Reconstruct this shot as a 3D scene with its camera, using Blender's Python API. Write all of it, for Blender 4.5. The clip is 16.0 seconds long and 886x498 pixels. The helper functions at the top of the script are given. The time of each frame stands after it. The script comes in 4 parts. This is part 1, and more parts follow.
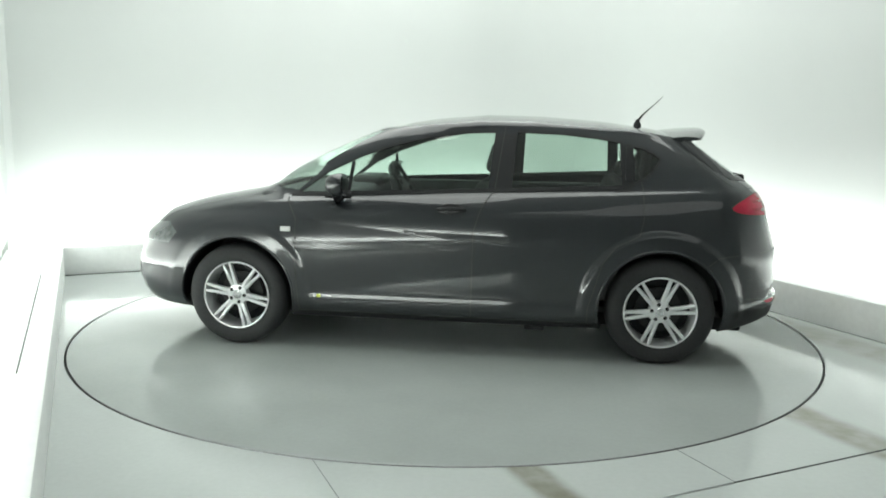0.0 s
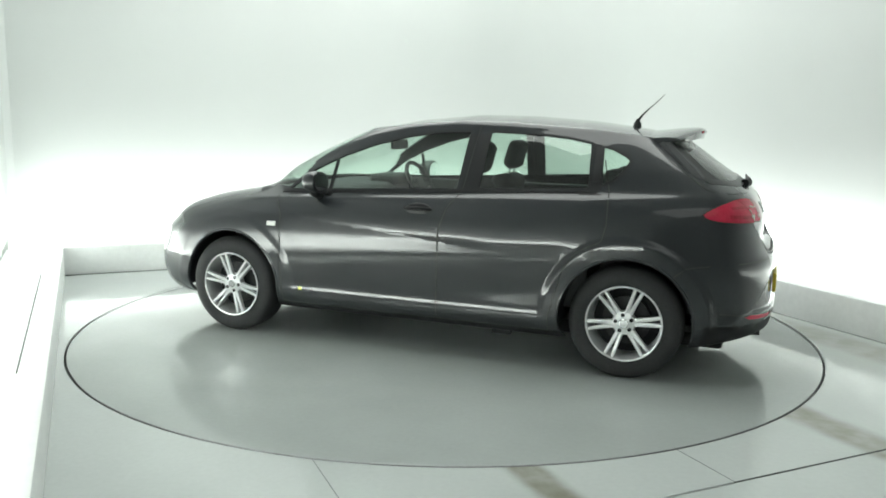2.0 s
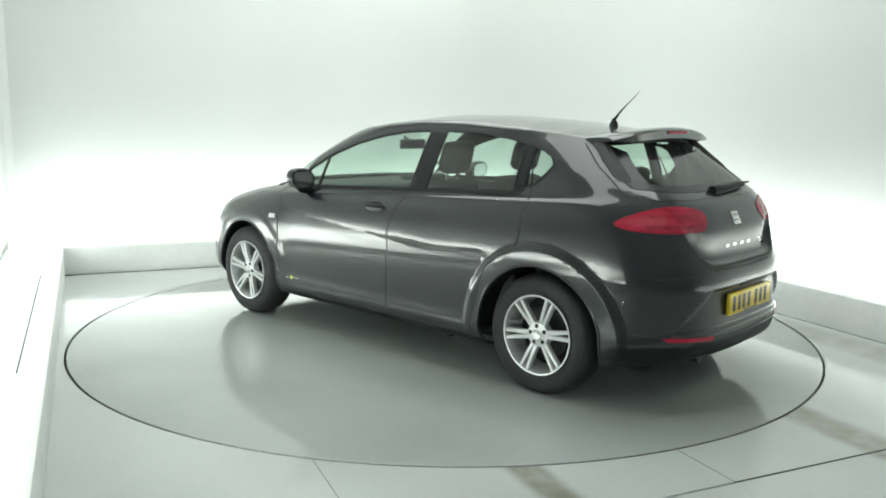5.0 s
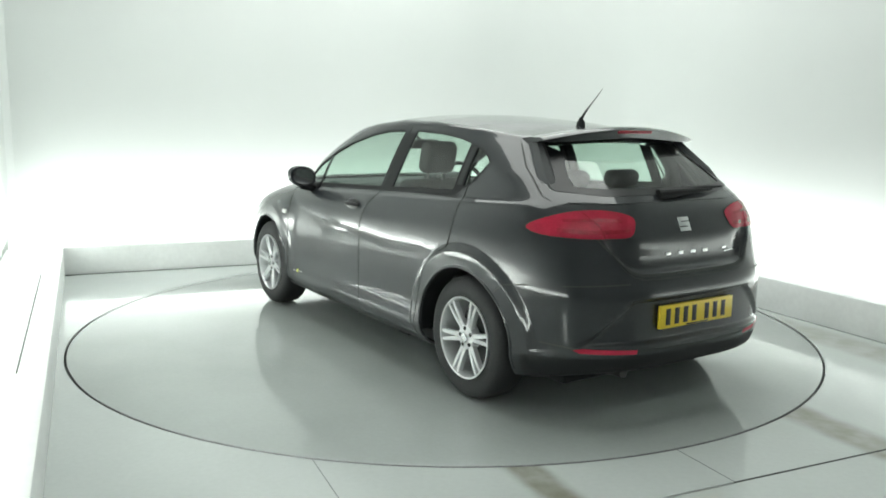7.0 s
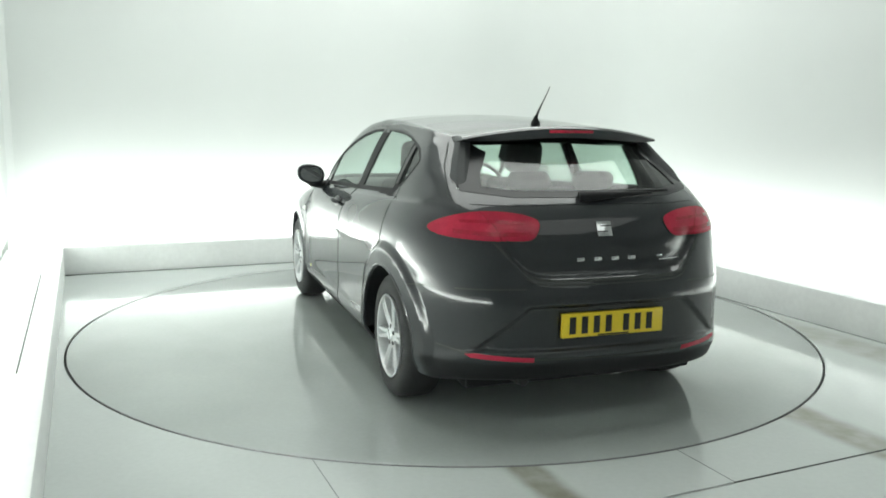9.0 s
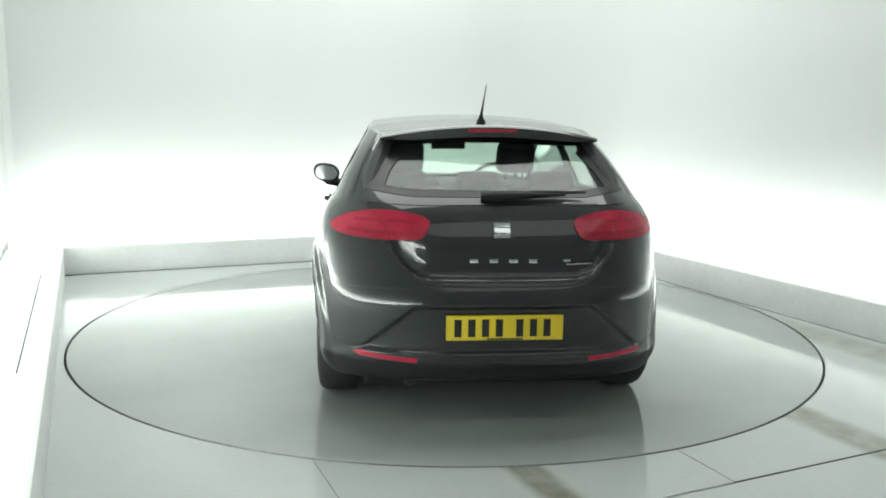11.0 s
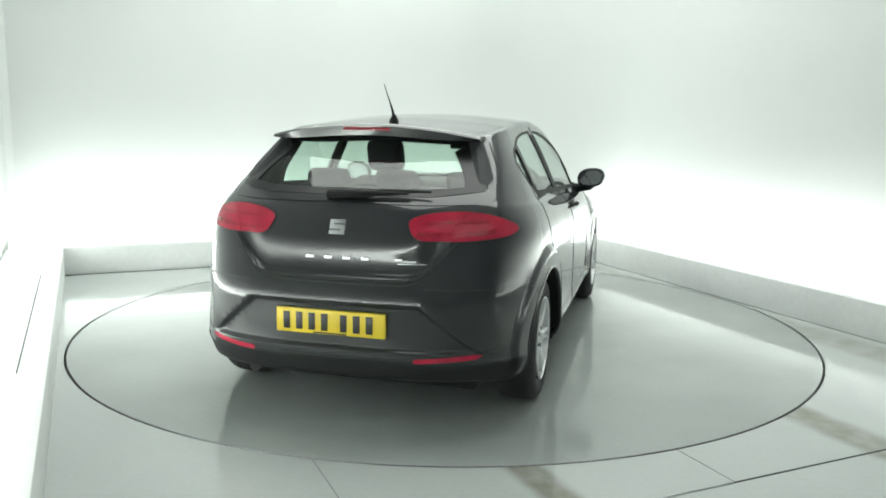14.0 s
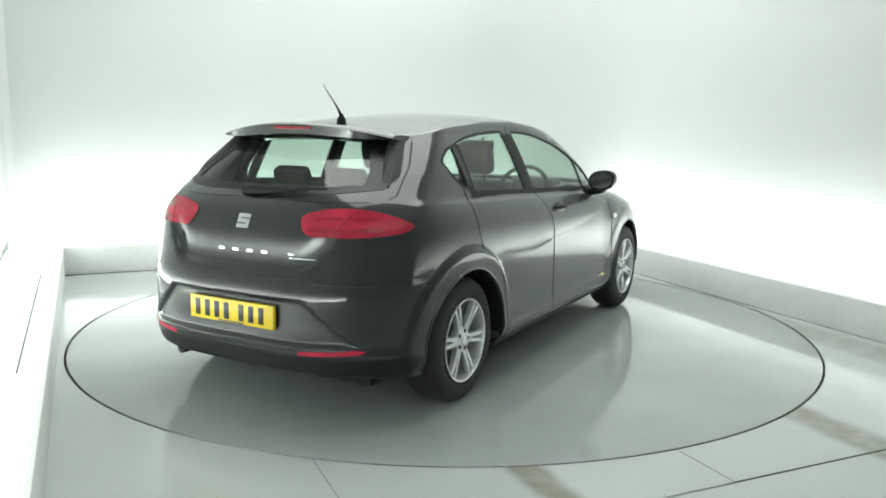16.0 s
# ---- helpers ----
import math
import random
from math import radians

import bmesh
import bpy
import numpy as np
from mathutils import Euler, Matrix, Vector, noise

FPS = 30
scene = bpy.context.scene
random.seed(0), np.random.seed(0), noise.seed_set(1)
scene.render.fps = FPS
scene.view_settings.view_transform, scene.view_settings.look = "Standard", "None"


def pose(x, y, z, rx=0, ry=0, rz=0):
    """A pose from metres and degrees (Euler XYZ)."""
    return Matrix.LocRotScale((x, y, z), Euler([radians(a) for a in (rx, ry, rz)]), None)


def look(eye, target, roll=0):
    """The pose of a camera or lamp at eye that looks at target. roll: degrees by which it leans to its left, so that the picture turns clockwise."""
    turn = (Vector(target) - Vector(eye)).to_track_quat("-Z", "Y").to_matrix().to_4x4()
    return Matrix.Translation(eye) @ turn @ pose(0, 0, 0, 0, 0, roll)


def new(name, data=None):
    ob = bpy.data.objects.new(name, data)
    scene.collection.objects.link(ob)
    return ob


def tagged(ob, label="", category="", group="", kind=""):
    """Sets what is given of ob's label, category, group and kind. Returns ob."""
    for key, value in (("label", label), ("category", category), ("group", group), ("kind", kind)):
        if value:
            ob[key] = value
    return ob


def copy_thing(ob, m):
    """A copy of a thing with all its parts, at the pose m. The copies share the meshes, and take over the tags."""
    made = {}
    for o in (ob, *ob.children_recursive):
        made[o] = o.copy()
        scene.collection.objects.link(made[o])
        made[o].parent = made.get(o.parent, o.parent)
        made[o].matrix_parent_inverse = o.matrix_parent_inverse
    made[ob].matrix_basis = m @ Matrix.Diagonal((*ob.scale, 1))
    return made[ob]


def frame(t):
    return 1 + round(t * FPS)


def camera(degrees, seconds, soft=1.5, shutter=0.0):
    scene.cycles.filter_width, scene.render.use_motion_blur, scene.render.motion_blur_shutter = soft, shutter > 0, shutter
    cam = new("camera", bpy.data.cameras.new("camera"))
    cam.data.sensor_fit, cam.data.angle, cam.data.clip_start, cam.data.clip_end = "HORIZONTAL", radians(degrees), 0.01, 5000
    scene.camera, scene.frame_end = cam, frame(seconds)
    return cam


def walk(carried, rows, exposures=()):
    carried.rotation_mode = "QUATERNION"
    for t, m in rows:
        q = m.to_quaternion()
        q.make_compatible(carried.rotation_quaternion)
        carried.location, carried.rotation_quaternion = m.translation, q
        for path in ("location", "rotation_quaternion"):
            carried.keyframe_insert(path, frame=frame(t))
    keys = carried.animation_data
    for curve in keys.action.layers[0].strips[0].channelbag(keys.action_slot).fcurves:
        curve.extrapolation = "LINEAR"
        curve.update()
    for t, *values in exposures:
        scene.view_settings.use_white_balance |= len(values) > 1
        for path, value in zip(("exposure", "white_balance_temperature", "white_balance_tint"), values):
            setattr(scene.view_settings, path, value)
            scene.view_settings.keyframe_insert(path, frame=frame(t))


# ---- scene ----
from mathutils.bvhtree import BVHTree

cam = camera(57.67, 16.0, soft=1.8)
EYE = (0.0, -5.571, 1.397)
VIEW = look(EYE, (-0.0034, -4.571, 1.2396), 0.825)
walk(cam, [(0, VIEW), (16, VIEW)], exposures=[(0, 0.0), (16, 0.0)])

# ---------------------------------------------------------------- light
world = bpy.data.worlds.new("studio_world")
scene.world = world
world.use_nodes = True
world.node_tree.nodes["Background"].inputs[0].default_value = (0.8, 0.9, 0.85, 1)
world.node_tree.nodes["Background"].inputs[1].default_value = 0.3

ROOM = 24.3          # turn of the studio's walls
TURN = Matrix.Rotation(radians(ROOM), 4, "Z")
KERB_U0, KERB_U1, KERB_V = -2.49, 2.47, 2.725   # inner faces of the low kerb
KERB_H, KERB_T = 0.25, 0.13
WALL_U0, WALL_U1, WALL_V, FRONT_V = -2.95, 3.35, 3.55, -8.2
CEIL = 4.6


def room(u, v, z):
    return TURN @ Vector((u, v, z))


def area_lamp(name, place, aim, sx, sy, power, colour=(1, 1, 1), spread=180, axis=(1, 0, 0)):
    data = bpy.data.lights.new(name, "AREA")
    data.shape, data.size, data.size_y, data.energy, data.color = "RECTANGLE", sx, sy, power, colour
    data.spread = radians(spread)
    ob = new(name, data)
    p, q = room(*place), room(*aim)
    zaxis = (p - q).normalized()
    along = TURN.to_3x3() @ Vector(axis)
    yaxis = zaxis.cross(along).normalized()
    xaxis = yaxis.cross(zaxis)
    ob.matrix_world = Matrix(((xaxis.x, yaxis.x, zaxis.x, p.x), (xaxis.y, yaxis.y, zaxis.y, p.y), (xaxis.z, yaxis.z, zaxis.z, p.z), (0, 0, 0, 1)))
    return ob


COOL = (0.955, 1.0, 0.955)
area_lamp("trough_light_back", (-0.15, WALL_V - 0.42, 0.06), (-0.15, WALL_V, 0.38), 5.5, 0.06, 52, COOL, 88)
area_lamp("trough_light_right", (WALL_U1 - 0.42, -1.2, 0.06), (WALL_U1, -1.2, 0.37), 8.4, 0.06, 64, COOL, 90, (0, 1, 0))
area_lamp("trough_light_left", (WALL_U0 + 0.16, -1.1, 0.26), (WALL_U0, -1.1, 0.44), 8.0, 0.05, 105, COOL, 75, (0, 1, 0))
# Added overhead fill lamps out of view; they brighten floor, walls and car.
area_lamp("added_fill_back", (0.25, 0.6, CEIL - 0.12), (0.25, 0.6, 0.0), 4.6, 5.4, 268, COOL)
area_lamp("added_fill_front", (0.0, -6.4, CEIL - 0.12), (0.0, -6.4, 0.0), 5.8, 3.2, 45, COOL)




# ---------------------------------------------------------------- materials
def mat(name, colour, rough=0.5, metal=0.0, coat=0.0, coat_rough=0.05, grain=0.0, grain_scale=30.0, blotch=0.0, blotch_scale=1.5, bump=0.0, bump_scale=200.0, spec=0.5, rough_var=0.0):
    m = bpy.data.materials.new(name)
    m.use_nodes = True
    n, l = m.node_tree.nodes, m.node_tree.links
    b = n["Principled BSDF"]
    b.inputs["Roughness"].default_value, b.inputs["Metallic"].default_value = rough, metal
    b.inputs["Coat Weight"].default_value, b.inputs["Coat Roughness"].default_value = coat, coat_rough
    b.inputs["Specular IOR Level"].default_value = spec
    b.inputs["Base Color"].default_value = (*colour, 1)
    if not (grain or blotch or bump or rough_var):
        return m
    co = n.new("ShaderNodeTexCoord")
    last = None
    for amount, scale, detail in ((grain, grain_scale, 3), (blotch, blotch_scale, 5)):
        if not amount:
            continue
        t = n.new("ShaderNodeTexNoise")
        t.inputs["Scale"].default_value, t.inputs["Detail"].default_value = scale, detail
        l.new(co.outputs["Object"], t.inputs["Vector"])
        r = n.new("ShaderNodeMapRange")
        r.inputs["From Min"].default_value, r.inputs["From Max"].default_value = 0.3, 0.7
        r.inputs["To Min"].default_value, r.inputs["To Max"].default_value = 1 - amount, 1 + amount
        l.new(t.outputs["Fac"], r.inputs["Value"])
        mix = n.new("ShaderNodeVectorMath")
        mix.operation = "MULTIPLY"
        if last is None:
            mix.inputs[0].default_value = colour
        else:
            l.new(last, mix.inputs[0])
        l.new(r.outputs["Result"], mix.inputs[1])
        last = mix.outputs[0]
    if last is not None:
        l.new(last, b.inputs["Base Color"])
    if rough_var:
        t = n.new("ShaderNodeTexNoise")
        t.inputs["Scale"].default_value, t.inputs["Detail"].default_value = 1.1, 6
        l.new(co.outputs["Object"], t.inputs["Vector"])
        r = n.new("ShaderNodeMapRange")
        r.inputs["From Min"].default_value, r.inputs["From Max"].default_value = 0.3, 0.7
        r.inputs["To Min"].default_value, r.inputs["To Max"].default_value = rough - rough_var, rough + rough_var
        l.new(t.outputs["Fac"], r.inputs["Value"])
        l.new(r.outputs["Result"], b.inputs["Roughness"])
    if bump:
        t = n.new("ShaderNodeTexNoise")
        t.inputs["Scale"].default_value, t.inputs["Detail"].default_value = bump_scale, 3
        l.new(co.outputs["Object"], t.inputs["Vector"])
        k = n.new("ShaderNodeBump")
        k.inputs["Strength"].default_value, k.inputs["Distance"].default_value = bump, 0.002
        l.new(t.outputs["Fac"], k.inputs["Height"])
        l.new(k.outputs["Normal"], b.inputs["Normal"])
    return m


WALL = mat("white_wall_paint", (0.615, 0.64, 0.627), 0.8, blotch=0.02, blotch_scale=0.5, bump=0.05, bump_scale=90)
# Greys of the unseen end wall and ceiling, tuned for the car's reflections.
MIDWALL = mat("mid_grey_wall_paint", (0.36, 0.375, 0.37), 0.85, blotch=0.06, blotch_scale=0.5)
GREYWALL = mat("grey_wall_paint", (0.55, 0.57, 0.56), 0.8, blotch=0.04, blotch_scale=0.5)
FLOOR = mat("grey_gloss_floor_paint", (0.465, 0.499, 0.485), 0.11, spec=0.40, blotch=0.07, blotch_scale=0.9, grain=0.02, grain_scale=40, rough_var=0.04)


def stain(m, bands, tint):
    """Brown tyre marks: soft bands across the studio floor, broken by noise."""
    n, l = m.node_tree.nodes, m.node_tree.links
    b = n["Principled BSDF"]
    source = b.inputs["Base Color"].links[0].from_socket
    co, sp, nz = n.new("ShaderNodeTexCoord"), n.new("ShaderNodeSeparateXYZ"), n.new("ShaderNodeTexNoise")
    rot = n.new("ShaderNodeVectorRotate")
    rot.inputs["Axis"].default_value, rot.inputs["Angle"].default_value = (0, 0, 1), -radians(ROOM)
    l.new(co.outputs["Object"], rot.inputs["Vector"])
    l.new(rot.outputs[0], sp.inputs[0])
    nz.inputs["Scale"].default_value, nz.inputs["Detail"].default_value = 6.0, 6
    l.new(co.outputs["Object"], nz.inputs["Vector"])
    near = n.new("ShaderNodeMapRange")
    near.interpolation_type = "SMOOTHSTEP"
    near.inputs["From Min"].default_value, near.inputs["From Max"].default_value = -4.2, -3.5
    l.new(sp.outputs["Y"], near.inputs["Value"])
    for u, half, v_end, strength in bands:
        d, a, r, e, k, c = (n.new("ShaderNodeMath") for _ in range(6))
        d.operation, d.inputs[1].default_value = "SUBTRACT", u
        l.new(sp.outputs["X"], d.inputs[0])
        a.operation = "ABSOLUTE"
        l.new(d.outputs[0], a.inputs[0])
        band = n.new("ShaderNodeMapRange")
        band.interpolation_type = "SMOOTHSTEP"
        band.inputs["From Min"].default_value, band.inputs["From Max"].default_value = half, half * 0.35
        l.new(a.outputs[0], band.inputs["Value"])
        far = n.new("ShaderNodeMapRange")
        far.interpolation_type = "SMOOTHSTEP"
        far.inputs["From Min"].default_value, far.inputs["From Max"].default_value = v_end + 0.25, v_end
        l.new(sp.outputs["Y"], far.inputs["Value"])
        r.operation = "MULTIPLY"
        l.new(band.outputs[0], r.inputs[0])
        c.operation = "MULTIPLY"
        l.new(far.outputs[0], c.inputs[0])
        l.new(near.outputs[0], c.inputs[1])
        l.new(c.outputs[0], r.inputs[1])
        e.operation = "MULTIPLY"
        l.new(r.outputs[0], e.inputs[0])
        l.new(nz.outputs["Fac"], e.inputs[1])
        k.operation, k.inputs[1].default_value = "MULTIPLY", strength
        l.new(e.outputs[0], k.inputs[0])
        mx = n.new("ShaderNodeMixRGB")
        mx.inputs[2].default_value = (*tint, 1)
        l.new(k.outputs[0], mx.inputs[0])
        l.new(source, mx.inputs[1])
        source = mx.outputs[0]
    l.new(source, b.inputs["Base Color"])


stain(FLOOR, ((-0.70, 0.11, -2.2, 1.3), (0.88, 0.16, -1.7, 1.3), (2.22, 0.24, 2.55, 0.75)), (0.17, 0.16, 0.11))
DISC = mat("grey_gloss_turntable_paint", (0.330, 0.356, 0.346), 0.085, spec=0.46, blotch=0.07, blotch_scale=1.3, grain=0.02, grain_scale=40, rough_var=0.035)
KERB = mat("white_kerb_paint", (0.72, 0.74, 0.73), 0.45, blotch=0.05, blotch_scale=2.5, grain=0.03, grain_scale=25)
SEAM = mat("grey_floor_seam", (0.13, 0.14, 0.135), 0.7)
GAP = mat("dark_joint", (0.02, 0.025, 0.022), 0.8)
PAINT = mat("anthracite_metallic_paint", (0.0118, 0.0148, 0.0178), 0.45, metal=0.0, spec=0.25, coat=1.0, coat_rough=0.035, grain=0.08, grain_scale=900)
PAINT.node_tree.nodes["Principled BSDF"].inputs["Coat IOR"].default_value = 1.54
BLACK = mat("black_plastic", (0.011, 0.012, 0.013), 0.55, spec=0.25, grain=0.1, grain_scale=300)
GLOSSBLACK = mat("gloss_black_trim", (0.01, 0.011, 0.012), 0.30, spec=0.35)
RUBBER = mat("tyre_rubber", (0.018, 0.019, 0.02), 0.75, grain=0.15, grain_scale=80, bump=0.3, bump_scale=120)
ALLOY = mat("silver_alloy", (0.72, 0.73, 0.74), 0.30, metal=0.5, coat=0.3, grain=0.04, grain_scale=60)
STEEL = mat("dull_steel", (0.22, 0.22, 0.23), 0.45, metal=0.9, grain=0.15, grain_scale=50)
DARKSTEEL = mat("dark_brake_steel", (0.035, 0.036, 0.037), 0.5, metal=0.5, grain=0.2, grain_scale=40)
CHROME = mat("bright_chrome", (0.82, 0.83, 0.84), 0.12, metal=1.0)
FABRIC = mat("dark_seat_cloth", (0.045, 0.048, 0.050), 0.95, grain=0.3, grain_scale=250, bump=0.4, bump_scale=400)
CABIN = mat("dark_cabin_plastic", (0.050, 0.053, 0.055), 0.7, grain=0.15, grain_scale=150)
LINING = mat("pale_grey_headlining", (0.30, 0.30, 0.29), 0.95, grain=0.05, grain_scale=200)
RED = mat("red_lens", (0.43, 0.020, 0.050), 0.22, spec=0.25, coat=0.35, coat_rough=0.10, grain=0.06, grain_scale=90, blotch=0.18, blotch_scale=9)
REDDARK = mat("deep_red_lens", (0.34, 0.014, 0.034), 0.2, coat=0.5, grain=0.2, grain_scale=60)
YELLOW = mat("yellow_plate", (0.78, 0.58, 0.03), 0.35, grain=0.03, grain_scale=90)
INK = mat("black_print", (0.01, 0.01, 0.01), 0.4)
WHITE = mat("white_lens", (0.8, 0.8, 0.78), 0.15, coat=0.6)
SMOKE = mat("grey_headlamp_lens", (0.09, 0.10, 0.10), 0.08, coat=1.0, grain=0.3, grain_scale=30)
LIME = mat("lime_print", (0.62, 0.66, 0.08), 0.4)
MIRROR = mat("mirror_glass", (0.85, 0.87, 0.88), 0.02, metal=1.0)


def glass_mat(name, tint, keep):
    m = bpy.data.materials.new(name)
    m.use_nodes = True
    n, l = m.node_tree.nodes, m.node_tree.links
    out = n["Material Output"]
    n.remove(n["Principled BSDF"])
    tr, gl, mx, fr = n.new("ShaderNodeBsdfTransparent"), n.new("ShaderNodeBsdfGlossy"), n.new("ShaderNodeMixShader"), n.new("ShaderNodeLayerWeight")
    tr.inputs[0].default_value = (*tint, 1)
    gl.inputs["Roughness"].default_value = 0.02
    fr.inputs["Blend"].default_value = 0.5
    pw, ad = n.new("ShaderNodeMath"), n.new("ShaderNodeMath")
    pw.operation, ad.operation = "POWER", "MULTIPLY_ADD"
    pw.inputs[1].default_value = 5.0
    ad.inputs[1].default_value, ad.inputs[2].default_value = 1 - keep, keep
    l.new(fr.outputs["Facing"], pw.inputs[0])
    l.new(pw.outputs[0], ad.inputs[0])
    l.new(ad.outputs[0], mx.inputs[0])
    l.new(tr.outputs[0], mx.inputs[1])
    l.new(gl.outputs[0], mx.inputs[2])
    # Pale diffuse veil, uneven by noise, paints the milky reflections on the glass.
    haze, haze_mix = n.new("ShaderNodeBsdfDiffuse"), n.new("ShaderNodeMixShader")
    haze.inputs[0].default_value = (0.55, 0.57, 0.55, 1)
    nz, co, rg = n.new("ShaderNodeTexNoise"), n.new("ShaderNodeTexCoord"), n.new("ShaderNodeMapRange")
    nz.inputs["Scale"].default_value, nz.inputs["Detail"].default_value = 5.0, 4
    rg.inputs["To Min"].default_value, rg.inputs["To Max"].default_value = 0.008, 0.030
    l.new(co.outputs["Object"], nz.inputs["Vector"])
    l.new(nz.outputs["Fac"], rg.inputs["Value"])
    l.new(rg.outputs[0], haze_mix.inputs[0])
    l.new(mx.outputs[0], haze_mix.inputs[1])
    l.new(haze.outputs[0], haze_mix.inputs[2])
    l.new(haze_mix.outputs[0], out.inputs[0])
    return m


GLASS = glass_mat("green_tinted_glass", (0.72, 0.83, 0.77), 0.085)


# ---------------------------------------------------------------- mesh helpers
def finish(name, bm, material, parent=None, label="", smooth=35.0):
    me = bpy.data.meshes.new(name)
    bm.normal_update()
    bm.to_mesh(me)
    bm.free()
    me.materials.append(material)
    for p in me.polygons:
        p.use_smooth = smooth > 0
    if smooth > 0:
        me.set_sharp_from_angle(angle=radians(smooth))
    ob = new(name, me)
    if parent is not None:
        ob.parent = parent
    return tagged(ob, label)


def part(name, bm, material, parent, label="", smooth=35.0):
    return finish(name, bm, material, parent, label, smooth)


def box_bm(x0, x1, y0, y1, z0, z1, bevel=0.0, seg=2, m=None):
    bm = bmesh.new()
    bmesh.ops.create_cube(bm, size=1.0)
    for v in bm.verts:
        v.co = Vector((x0 + (v.co.x + 0.5) * (x1 - x0), y0 + (v.co.y + 0.5) * (y1 - y0), z0 + (v.co.z + 0.5) * (z1 - z0)))
    if bevel:
        bmesh.ops.bevel(bm, geom=bm.edges[:], offset=bevel, segments=seg, profile=0.5, affect="EDGES")
    if m is not None:
        bmesh.ops.transform(bm, matrix=m, verts=bm.verts[:])
    return bm


def lathe_bm(profile, n=48, axis="Y"):
    """Turns a list of (radius, offset) round an axis."""
    bm = bmesh.new()
    rows = []
    for r, o in profile:
        row = []
        for i in range(n):
            a = 2 * math.pi * i / n
            c, s = r * math.cos(a), r * math.sin(a)
            row.append(bm.verts.new((c, o, s) if axis == "Y" else (c, s, o)))
        rows.append(row)
    for a, b in zip(rows, rows[1:]):
        for i in range(n):
            j = (i + 1) % n
            bm.faces.new((a[i], a[j], b[j], b[i]))
    bmesh.ops.recalc_face_normals(bm, faces=bm.faces[:])
    return bm


def tube_bm(points, radii, n=8):
    bm = bmesh.new()
    rows = []
    pts = [Vector(p) for p in points]
    for i, p in enumerate(pts):
        d = (pts[min(i + 1, len(pts) - 1)] - pts[max(i - 1, 0)]).normalized()
        a = d.orthogonal().normalized() if i == 0 else (rows[-1][1] - d * rows[-1][1].dot(d)).normalized()
        b = d.cross(a)
        r = radii[i] if isinstance(radii, (list, tuple)) else radii
        rows.append(([bm.verts.new(p + r * (math.cos(2 * math.pi * k / n) * a + math.sin(2 * math.pi * k / n) * b)) for k in range(n)], a))
    for (r0, _), (r1, _) in zip(rows, rows[1:]):
        for k in range(n):
            bm.faces.new((r0[k], r0[(k + 1) % n], r1[(k + 1) % n], r1[k]))
    bm.faces.new(rows[0][0][::-1])
    bm.faces.new(rows[-1][0])
    return bm


def add_bm(bm, other):
    me = bpy.data.meshes.new("tmp")
    other.to_mesh(me)
    other.free()
    bm.from_mesh(me)
    bpy.data.meshes.remove(me)
    return bm


# ---------------------------------------------------------------- studio
DISC_R = 2.446


